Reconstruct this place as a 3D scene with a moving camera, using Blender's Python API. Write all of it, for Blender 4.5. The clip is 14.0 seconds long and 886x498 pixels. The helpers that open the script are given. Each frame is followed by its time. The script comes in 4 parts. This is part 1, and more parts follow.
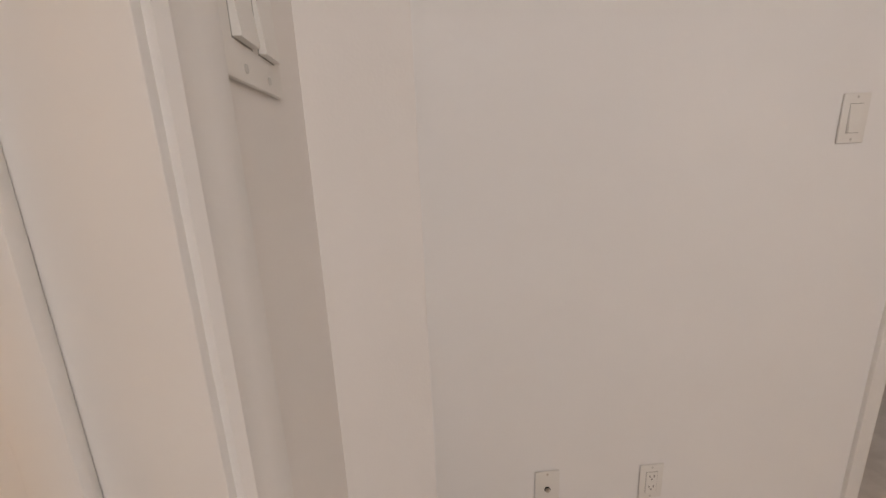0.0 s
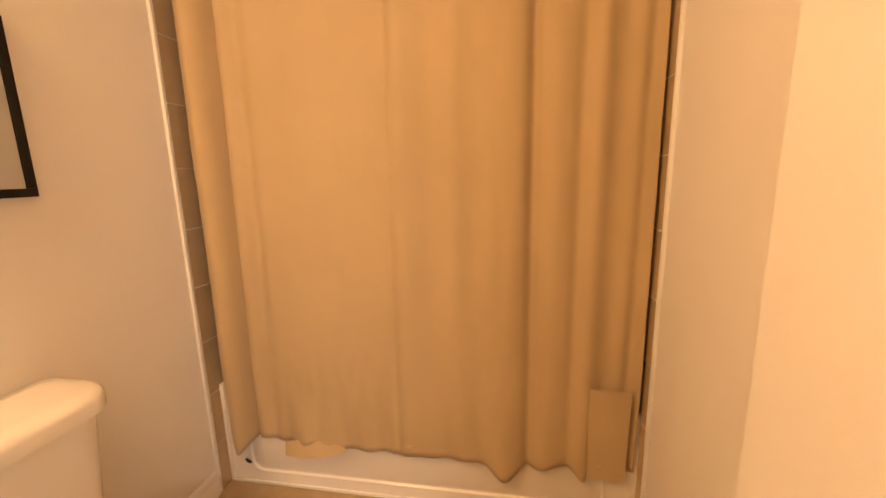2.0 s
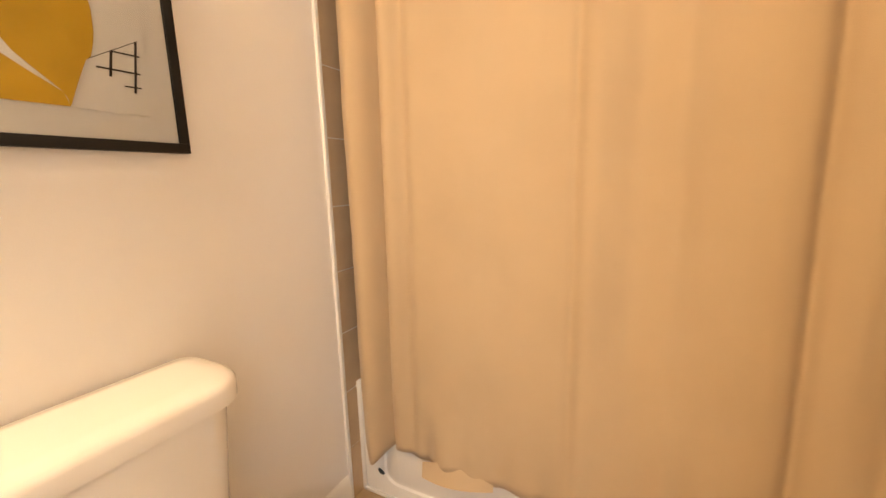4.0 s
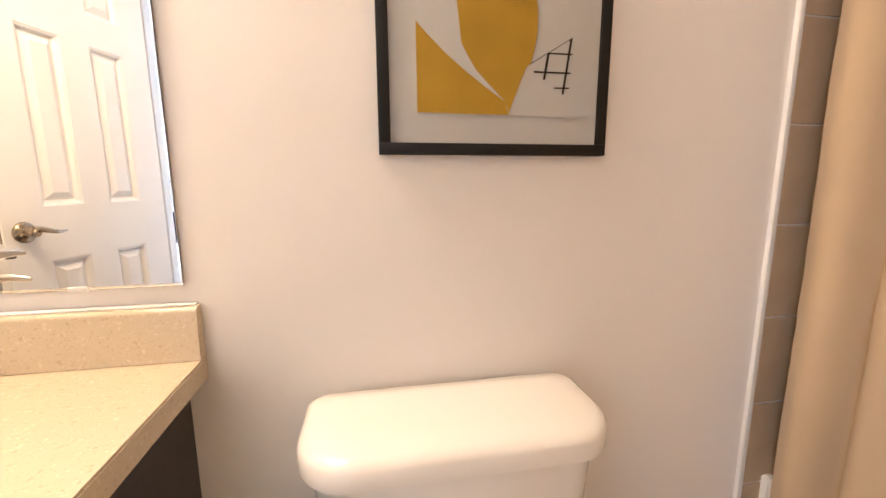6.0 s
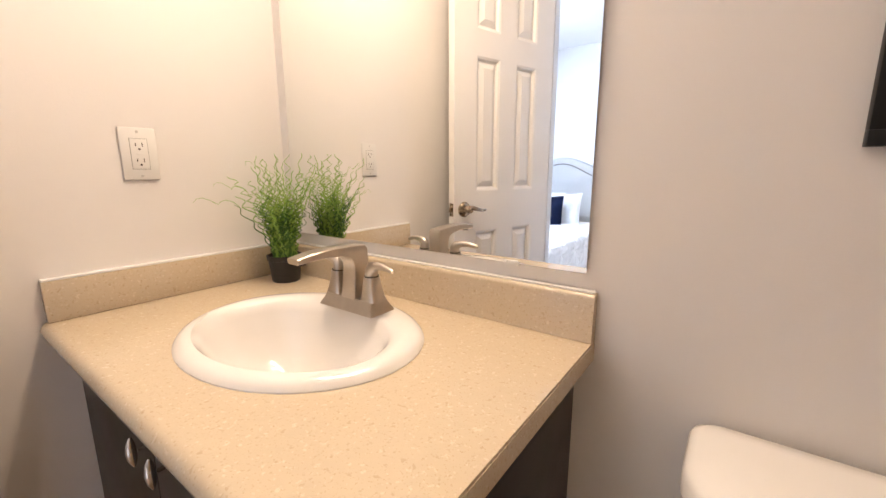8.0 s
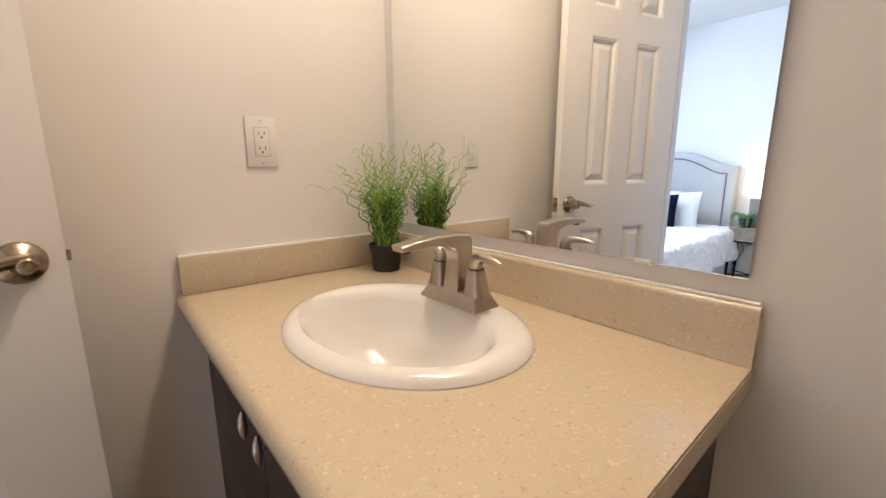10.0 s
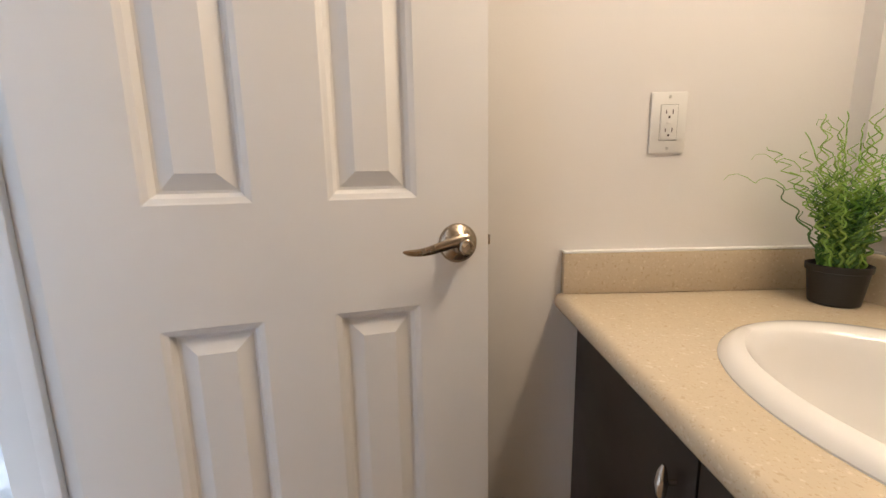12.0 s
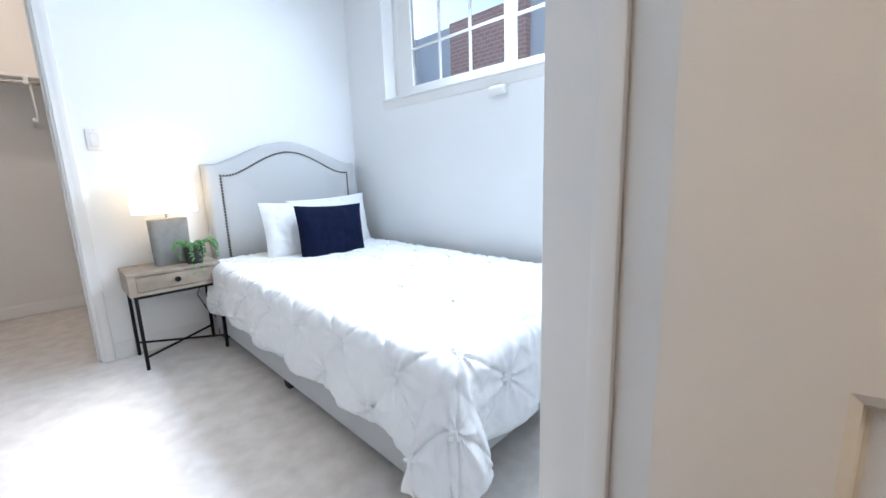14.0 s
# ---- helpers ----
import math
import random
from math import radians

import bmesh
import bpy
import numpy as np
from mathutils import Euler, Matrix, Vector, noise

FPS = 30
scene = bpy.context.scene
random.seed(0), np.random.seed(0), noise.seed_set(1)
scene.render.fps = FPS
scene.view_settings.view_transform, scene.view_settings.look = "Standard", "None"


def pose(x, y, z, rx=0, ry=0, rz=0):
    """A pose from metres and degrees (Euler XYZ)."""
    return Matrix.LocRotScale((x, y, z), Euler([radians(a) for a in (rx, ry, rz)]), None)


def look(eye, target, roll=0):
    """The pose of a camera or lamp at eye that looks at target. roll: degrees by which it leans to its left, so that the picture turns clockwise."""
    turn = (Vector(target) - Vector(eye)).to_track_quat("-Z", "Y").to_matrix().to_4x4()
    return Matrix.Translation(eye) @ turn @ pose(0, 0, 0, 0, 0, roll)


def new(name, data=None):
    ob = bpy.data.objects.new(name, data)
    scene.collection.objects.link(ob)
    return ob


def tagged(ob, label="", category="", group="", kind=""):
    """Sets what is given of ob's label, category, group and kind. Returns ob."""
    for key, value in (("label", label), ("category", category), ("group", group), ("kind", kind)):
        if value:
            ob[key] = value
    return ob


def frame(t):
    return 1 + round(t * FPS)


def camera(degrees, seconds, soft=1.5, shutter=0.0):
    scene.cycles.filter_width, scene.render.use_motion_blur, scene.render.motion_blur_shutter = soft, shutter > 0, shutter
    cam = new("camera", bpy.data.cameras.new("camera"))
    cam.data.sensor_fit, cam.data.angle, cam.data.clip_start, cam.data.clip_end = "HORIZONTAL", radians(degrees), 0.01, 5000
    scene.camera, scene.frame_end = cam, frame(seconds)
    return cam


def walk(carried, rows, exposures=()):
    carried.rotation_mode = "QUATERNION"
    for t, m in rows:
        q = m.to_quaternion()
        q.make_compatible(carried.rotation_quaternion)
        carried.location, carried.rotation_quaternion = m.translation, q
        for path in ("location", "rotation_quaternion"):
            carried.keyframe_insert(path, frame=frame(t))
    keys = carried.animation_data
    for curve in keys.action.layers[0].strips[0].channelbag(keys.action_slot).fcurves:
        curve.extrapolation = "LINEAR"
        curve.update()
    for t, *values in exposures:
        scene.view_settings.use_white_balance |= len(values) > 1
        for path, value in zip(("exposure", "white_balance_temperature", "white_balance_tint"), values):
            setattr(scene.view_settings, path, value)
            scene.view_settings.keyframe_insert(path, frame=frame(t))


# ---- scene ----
cam = camera(95.7, 14.0)
PATH = [
    (0, (-0.079, -0.550, 1.257), (1.855, -0.718, 0.786), -2.4),
    (0.5, (-0.046, -0.360, 1.199), (1.905, -0.461, 0.772), -2.4),
    (1, (0.026, -0.237, 1.161), (1.986, -0.138, 0.774), -1.3),
    (1.5, (0.068, -0.125, 1.154), (2.016, 0.091, 0.760), -1.4),
    (2, (0.112, -0.045, 1.139), (2.047, 0.286, 0.758), -1.3),
    (4.5, (0.397, 0.203, 1.029), (1.958, 1.412, 0.711), -1.6),
    (5, (0.429, 0.250, 1.039), (1.671, 1.785, 0.722), -0.9),
    (5.5, (0.437, 0.289, 1.066), (1.253, 2.076, 0.692), -0.1),
    (6, (0.433, 0.320, 1.060), (0.788, 2.260, 0.730), -0.3),
    (6.5, (0.418, 0.325, 1.071), (0.257, 2.287, 0.721), 0.2),
    (7, (0.383, 0.319, 1.078), (-0.217, 2.191, 0.711), 0.1),
    (7.5, (0.355, 0.311, 1.079), (-0.605, 2.024, 0.701), -0.0),
    (8, (0.341, 0.305, 1.078), (-0.822, 1.886, 0.695), -0.2),
    (10.5, (0.235, 0.332, 1.046), (-1.377, 1.451, 0.658), -0.3),
    (11, (0.188, 0.315, 1.042), (-1.584, 1.157, 0.654), -0.5),
    (11.5, (0.126, 0.272, 1.038), (-1.781, 0.731, 0.648), -0.7),
    (12, (0.049, 0.196, 1.019), (-1.920, 0.220, 0.674), -1.1),
    (12.5, (-0.021, 0.075, 1.018), (-1.933, -0.381, 0.648), -0.8),
    (13, (-0.070, -0.054, 1.008), (-1.830, -0.924, 0.622), -1.4),
    (13.5, (-0.097, -0.160, 0.987), (-1.667, -1.337, 0.600), -1.9),
    (14, (-0.106, -0.217, 0.977), (-1.486, -1.616, 0.603), -2.0),
]
walk(cam, [(t, look(eye, target, roll)) for t, eye, target, roll in PATH],
     exposures=[(0.0, -0.60, 9000, 26), (0.5, -0.78, 11300, 36), (0.7, -0.5, 11800, 38), (1.0, 0.48, 12500, 38), (1.5, 1.08, 12500, 38), (2.2, 1.54, 11600, 27),
                (4.3, 1.88, 7100, 16), (5.0, 1.80, 6700, 16), (6.0, 1.75, 6000, 18), (7.0, 1.45, 5800, 19), (8.2, 1.1, 5800, 18), (10.3, 0.70, 5700, 15),
                (11.5, 0.72, 5700, 14), (12.5, 1.0, 5500, 11), (13.2, 0.82, 5600, 11), (14.0, 0.66, 5800, 10)])

# ---- world and lights ----
world = bpy.data.worlds.new("sky")
scene.world = world
world.use_nodes = True
sky = world.node_tree.nodes.new("ShaderNodeTexSky")
sky.sky_type = "NISHITA"
sky.sun_disc = False
sky.sun_elevation = radians(40)
sky.sun_rotation = radians(200)
world.node_tree.links.new(sky.outputs["Color"], world.node_tree.nodes["Background"].inputs["Color"])
world.node_tree.nodes["Background"].inputs["Strength"].default_value = 0.15

BED = pose(0, 0, 0)                # the bedroom shares the axes of the bathroom


def lamp(name, kind, watts, colour, m, **more):
    data = bpy.data.lights.new(name, kind)
    data.energy, data.color = watts, colour
    for key, value in more.items():
        if key == "size":
            data.size = value
        if key == "size_y":
            data.shape, data.size_y = "RECTANGLE", value
        if key == "radius":
            data.shadow_soft_size = value
    ob = new(name, data)
    ob.matrix_world = m
    return ob


sun = lamp("sun", "SUN", 3.2, (1.0, 0.96, 0.90), BED @ look((-4, 0.3, 4), (0, 0, 0)))
sun.data.angle = radians(14)
lamp("window_skylight", "AREA", 32, (0.76, 0.88, 1.0), BED @ look((-1.99, -1.40, 2.17), (-0.2, -1.0, 0.95)), size=1.1, size_y=0.14)
lamp("vanity_light_glow", "AREA", 7.2, (1.0, 0.75, 0.47), look((-0.24, 0.86, 2.10), (-0.08, 0.1, 1.0)), size=0.56, size_y=0.12)
for x in (-0.42, -0.24, -0.06):
    lamp("vanity_bulb", "POINT", 0.85, (1.0, 0.75, 0.47), pose(x, 0.75, 2.10), radius=0.05)
# the closet bulb is out of view, assumed from the brightness above the shelf
lamp("assumed_closet_bulb", "POINT", 7, (1.0, 0.80, 0.62), BED @ pose(0.10, -3.85, 2.31), radius=0.04)
lamp("bedside_bulb", "POINT", 0.45, (1.0, 0.58, 0.26), BED @ pose(-0.585, -2.885, 0.935), radius=0.04)


# ---- materials ----
def mat(name, colour, rough=0.6, metal=0.0, vary=0.06, scale=8.0, bump=0.0, bump_scale=120.0, spec=0.5, colour2=None, detail=4.0, sheen=0.0, coat=0.0):
    m = bpy.data.materials.new(name)
    m.use_nodes = True
    n, l = m.node_tree.nodes, m.node_tree.links
    b = n["Principled BSDF"]
    b.inputs["Roughness"].default_value, b.inputs["Metallic"].default_value = rough, metal
    b.inputs["Specular IOR Level"].default_value = spec
    b.inputs["Sheen Weight"].default_value = sheen
    b.inputs["Coat Weight"].default_value = coat
    co = n.new("ShaderNodeTexCoord")
    t1 = n.new("ShaderNodeTexNoise")
    t1.inputs["Scale"].default_value, t1.inputs["Detail"].default_value = scale, detail
    l.new(co.outputs["Object"], t1.inputs["Vector"])
    mix = n.new("ShaderNodeMix")
    mix.data_type = "RGBA"
    c2 = colour2 or tuple(c * (1 - vary * 2) for c in colour)
    mix.inputs["A"].default_value, mix.inputs["B"].default_value = (*colour, 1), (*c2, 1)
    ramp = n.new("ShaderNodeMapRange")
    ramp.inputs["From Min"].default_value, ramp.inputs["From Max"].default_value = 0.35, 0.7
    l.new(t1.outputs["Fac"], ramp.inputs["Value"])
    l.new(ramp.outputs["Result"], mix.inputs["Factor"])
    l.new(mix.outputs["Result"], b.inputs["Base Color"])
    r = n.new("ShaderNodeMapRange")
    r.inputs["To Min"].default_value, r.inputs["To Max"].default_value = rough * 0.88, min(1, rough * 1.12)
    l.new(t1.outputs["Fac"], r.inputs["Value"])
    l.new(r.outputs["Result"], b.inputs["Roughness"])
    if bump:
        t2 = n.new("ShaderNodeTexNoise")
        t2.inputs["Scale"].default_value, t2.inputs["Detail"].default_value = bump_scale, 3.0
        l.new(co.outputs["Object"], t2.inputs["Vector"])
        bp = n.new("ShaderNodeBump")
        bp.inputs["Strength"].default_value, bp.inputs["Distance"].default_value = bump, 0.002
        l.new(t2.outputs["Fac"], bp.inputs["Height"])
        l.new(bp.outputs["Normal"], b.inputs["Normal"])
    return m


PAINT = mat("wall_paint", (0.80, 0.775, 0.75), 0.62, vary=0.012, scale=2.5, bump=0.10, bump_scale=260)
PAINT_BED = mat("bedroom_wall_paint", (0.84, 0.84, 0.835), 0.65, vary=0.012, scale=2.5, bump=0.10, bump_scale=260)
CEIL = mat("ceiling_paint", (0.86, 0.86, 0.85), 0.8, vary=0.01, bump=0.3, bump_scale=160)
TRIM = mat("white_trim_paint", (0.8, 0.79, 0.77), 0.45, vary=0.012, scale=5, bump=0.04, bump_scale=60)
CARPET = mat("beige_carpet", (0.80, 0.745, 0.695), 0.95, scale=12, colour2=(0.66, 0.60, 0.545), bump=1.0, bump_scale=380, spec=0.1, detail=8, sheen=0.3)
VINYL = mat("tan_floor_vinyl", (0.48, 0.34, 0.21), 0.45, vary=0.1, scale=9, bump=0.05)
TILE = mat("beige_glazed_tile", (0.58, 0.42, 0.27), 0.22, vary=0.05, scale=14, spec=0.5)
GROUT = mat("grout", (0.72, 0.68, 0.60), 0.85, vary=0.06, scale=60)
PORCELAIN = mat("white_porcelain", (0.82, 0.80, 0.77), 0.10, vary=0.006, scale=3, spec=0.55, coat=0.3)
ACRYLIC = mat("white_tub_acrylic", (0.80, 0.78, 0.74), 0.25, vary=0.015, scale=5)
NICKEL = mat("brushed_nickel", (0.56, 0.51, 0.45), 0.30, metal=1.0, vary=0.05, scale=40, bump=0.05, bump_scale=500)
BLACK = mat("black_frame_paint", (0.010, 0.0095, 0.0095), 0.5, vary=0.1, scale=30, spec=0.25)
PLASTIC = mat("white_plastic", (0.78, 0.77, 0.74), 0.35, vary=0.01)
DARK = mat("dark_slot", (0.03, 0.03, 0.03), 0.6, vary=0.02)


# ---- building helpers ----
def box(bm, x0, x1, y0, y1, z0, z1, bevel=0.0, seg=2):
    vs = bmesh.ops.create_cube(bm, size=1.0, matrix=Matrix.LocRotScale(((x0 + x1) / 2, (y0 + y1) / 2, (z0 + z1) / 2), None, (x1 - x0, y1 - y0, z1 - z0)))["verts"]
    if bevel:
        es = list({e for v in vs for e in v.link_edges})
        bmesh.ops.bevel(bm, geom=es, offset=bevel, segments=seg, affect="EDGES", profile=0.5)
    return bm


def boxes(*dims, bevel=0.0, seg=2):
    bm = bmesh.new()
    for d in dims:
        box(bm, *d, bevel=bevel, seg=seg)
    return bm


def finish(bm, material, smooth=True):
    bmesh.ops.recalc_face_normals(bm, faces=bm.faces)
    me = bpy.data.meshes.new("mesh")
    bm.to_mesh(me)
    bm.free()
    me.materials.append(material)
    if smooth:
        for p in me.polygons:
            p.use_smooth = True
        me.set_sharp_from_angle(angle=radians(38))
    return me


def part(name, bm, material, parent, label="", m=None, smooth=True):
    ob = new(name, finish(bm, material, smooth))
    ob.parent = parent
    if m is not None:
        ob.matrix_local = m
    return tagged(ob, label)


def thing(name, label, category, m, group="", kind=""):
    ob = new(name)
    ob.empty_display_size = 0.05
    ob.matrix_world = m
    return tagged(ob, label, category, group, kind)


def solid(name, bm, material, label, category, kind="structure", m=None, group=""):
    ob = new(name, finish(bm, material))
    if m is not None:
        ob.matrix_world = m
    return tagged(ob, label, category, group, kind)


def grid(bm, nu, nv, f, close_u=False):
    """A sheet of quads through f(u, v), u and v from 0 to 1."""
    vs = [[bm.verts.new(f(i / nu, j / nv)) for j in range(nv + 1)] for i in range(nu + (0 if close_u else 1))]
    n = len(vs)
    for i in range(nu):
        for j in range(nv):
            bm.faces.new((vs[i][j], vs[(i + 1) % n][j], vs[(i + 1) % n][j + 1], vs[i][j + 1]))
    return vs


def rings(bm, loops, cap_start=True, cap_end=True):
    """Joins closed loops of points of equal number into a skin."""
    vs = [[bm.verts.new(p) for p in lp] for lp in loops]
    n = len(vs[0])
    for a, b in zip(vs, vs[1:]):
        for i in range(n):
            bm.faces.new((a[i], a[(i + 1) % n], b[(i + 1) % n], b[i]))
    if cap_start:
        bm.faces.new(vs[0][::-1])
    if cap_end:
        bm.faces.new(vs[-1])
    return bm


def ell(cx, cy, z, a, b, n=48, power=2.0):
    out = []
    for i in range(n):
        t = 2 * math.pi * i / n
        c, s = math.cos(t), math.sin(t)
        out.append((cx + a * math.copysign(abs(c) ** (2 / power), c), cy + b * math.copysign(abs(s) ** (2 / power), s), z))
    return out


def tube(bm, pts, radii, n=8):
    pts = [Vector(p) for p in pts]
    if not hasattr(radii, "__len__"):
        radii = [radii] * len(pts)
    loops = []
    side = None
    for i, p in enumerate(pts):
        d = (pts[min(i + 1, len(pts) - 1)] - pts[max(i - 1, 0)]).normalized()
        if side is None:
            side = d.orthogonal().normalized()
        side = (side - d * side.dot(d)).normalized()
        up = d.cross(side)
        loops.append([p + (side * math.cos(2 * math.pi * k / n) + up * math.sin(2 * math.pi * k / n)) * radii[i] for k in range(n)])
    return rings(bm, loops)


def cyl(x, y, z0, z1, r, n=24, r1=None):
    return rings(bmesh.new(), [ell(x, y, z0, r, r, n), ell(x, y, z1, r1 or r, r1 or r, n)])


# ---- bathroom shell ----
H = 2.42
WY, SX, DY, BY = 1.0, -0.752, -0.325, -0.447      # back wall, vanity wall, door wall inside and outside
HX, JX, DH = -0.487, 0.106, 2.045                  # the doorway
TX = 1.242                                       # where the tiling of the tub alcove begins
AY = -0.449                                      # far end of the alcove
solid("floor_bathroom", boxes((SX, 2.05, BY - 0.0, WY, -0.05, 0.0)), VINYL, "tan sheet floor of the bathroom", "floor")
solid("wall_toilet", boxes((SX - 0.12, 2.17, WY, WY + 0.12, 0, H)), PAINT, "off-white painted wall behind toilet and vanity", "wall")
solid("wall_vanity", boxes((SX - 0.12, SX, BY, WY, 0, H)), PAINT, "off-white painted side wall beside the vanity", "wall")
solid("wall_door", boxes((SX, HX - 0.02, BY, DY, 0, H), (JX + 0.02, 0.597, BY, DY, 0, H), (HX - 0.02, JX + 0.02, BY, DY, DH + 0.02, H)), PAINT, "off-white painted wall with the bathroom doorway", "wall")
solid("wall_alcove_end", boxes((0.597, 2.05, AY - 0.118, AY, 0, H), (0.385, 0.597, AY - 0.118, BY + 0.004, 0, H)), PAINT, "off-white painted wall at the end of the tub", "wall")
solid("wall_alcove_back", boxes((2.05, 2.17, AY - 0.118, WY, 0, H)), PAINT, "wall behind the bathtub", "wall")
solid("ceiling_bathroom", boxes((SX - 0.12, 2.17, BY - 0.11, WY + 0.12, H, H + 0.05)), CEIL, "white textured bathroom ceiling", "ceiling")


def doorway(name, label, x0, x1, y0, y1, m, sides=(1, 1)):
    """Jambs, stops and casings of an opening in a wall whose faces are at y0 < y1."""
    d = thing(name, label, "door frame", m, kind="structure")
    for nm, xa, xb in (("jamb", x0 - 0.02, x0), ("jamb", x1, x1 + 0.02)):
        part(nm, boxes((xa, xb, y0 - 0.001, y1 + 0.001, 0, DH), bevel=0.0015), TRIM, d)
    part("head_jamb", boxes((x0 - 0.02, x1 + 0.02, y0 - 0.001, y1 + 0.001, DH, DH + 0.02), bevel=0.0015), TRIM, d)
    sy0, sy1 = y1 - 0.064, y1 - 0.038
    part("door_stop", boxes((x0, x0 + 0.011, sy0, sy1, 0, DH - 0.011), bevel=0.003), TRIM, d)
    part("door_stop", boxes((x1 - 0.011, x1, sy0, sy1, 0, DH - 0.011), bevel=0.003), TRIM, d)
    part("door_stop", boxes((x0, x1, sy0, sy1, DH - 0.011, DH), bevel=0.003), TRIM, d)

    def moulding(flip, yy, sgn):
        # stepped casing section, swept up one side
        prof = [(0.007, 0), (0.007, 0.005), (0.013, 0.009), (0.026, 0.008), (0.034, 0.010), (0.052, 0.012), (0.060, 0.011), (0.062, 0.008), (0.062, 0)]
        return [(flip * a, yy + sgn * b) for a, b in prof]
    for face, yy, sgn in ((sides[0], y0, -1), (sides[1], y1, 1)):
        if not face:
            continue
        for x, flip in ((x0, -1), (x1, 1)):
            bm = bmesh.new()
            sec = moulding(flip, yy, sgn)
            rings(bm, [[(x + a, b, 0.0) for a, b in sec], [(x + a, b, DH + 0.006) for a, b in sec]])
            part("casing", bm, TRIM, d)
        bm = bmesh.new()
        sec = moulding(1, yy, sgn)
        rings(bm, [[(x0 - 0.062, b, DH + a) for a, b in sec], [(x1 + 0.062, b, DH + a) for a, b in sec]])
        part("head_casing", bm, TRIM, d)
    return d


doorway("door_frame_bathroom", "white painted bathroom door frame with moulded casing", HX, JX, BY, DY, pose(0, 0, 0))

# ---- bedroom shell ----
WX, HY = -1.94, -3.05                            # window wall and headboard wall, in the bedroom's own axes
W0, W1, WZ0, WZ1 = -2.60, -0.62, 1.492, 2.26    # window opening
ROOM = [(-2.11, BY - 0.003), (-2.11, -5.2), (3.2, -5.2), (3.2, BY - 0.003)]
solid("floor_bedroom", rings(bmesh.new(), [[(x, y, z) for x, y in ROOM] for z in (-0.06, -0.002)]), CARPET, "beige cut-pile carpet with footprints", "carpet")
solid("wall_bedroom_door_side", boxes((-1.938, SX - 0.125, BY, BY + 0.11, 0, H)), PAINT_BED, "white painted bedroom wall beside the bathroom", "wall")
solid("wall_window", boxes((WX - 0.17, WX, HY - 0.12, W0, 0, H), (WX - 0.17, WX, W1, 0.2, 0, H), (WX - 0.17, WX, W0, W1, 0, WZ0), (WX - 0.17, WX, W0, W1, WZ1, H)), PAINT_BED, "white painted bedroom wall with a high window", "wall", m=BED)
CX0, CX1 = -0.205, 0.555
solid("wall_headboard", boxes((WX, CX0 - 0.02, HY - 0.12, HY, 0, H), (CX1 + 0.02, 0.818, HY - 0.12, HY, 0, H), (CX0 - 0.02, CX1 + 0.02, HY - 0.12, HY, DH + 0.02, H)), PAINT_BED, "white painted wall behind the bed", "wall", m=BED)
doorway("door_frame_closet", "white painted closet door frame", CX0, CX1, HY - 0.12, HY, BED)
solid("wall_closet_back", boxes((-1.3, 0.94, -4.72, -4.6, 0, H)), PAINT, "white painted back wall of the closet", "wall", m=BED)
solid("wall_closet_left", boxes((0.82, 0.94, -4.6, HY - 0.12, 0, H)), PAINT, "white painted side wall of the closet", "wall", m=BED)
solid("wall_closet_right", boxes((-1.3, -1.18, -4.6, HY - 0.12, 0, H)), PAINT, "white painted side wall of the closet", "wall", m=BED)
solid("ceiling_bedroom", rings(bmesh.new(), [[(x, y, z) for x, y in ROOM] for z in (H, H + 0.05)]), CEIL, "white textured bedroom ceiling", "ceiling")
solid("wall_entry", boxes((0.82, 0.94, -1.86, AY - 0.118, 0, H), (0.82, 0.94, HY - 0.12, -2.66, 0, H), (0.82, 0.94, -2.66, -1.86, DH + 0.02, H)), PAINT_BED, "white painted bedroom wall with the entry doorway", "wall")
doorway("door_frame_entry", "white painted bedroom entry door frame", -2.64, -1.88, -0.94, -0.82, pose(0, 0, 0, 0, 0, 90))
solid("wall_hall", boxes((1.9, 2.0, -5.2, AY - 0.12, 0, H)), PAINT_BED, "white painted wall of the hall", "wall")
solid("wall_hall_end", boxes((0.94, 1.9, -0.67, AY - 0.12, 0, H)), PAINT_BED, "white painted end wall of the hall", "wall")

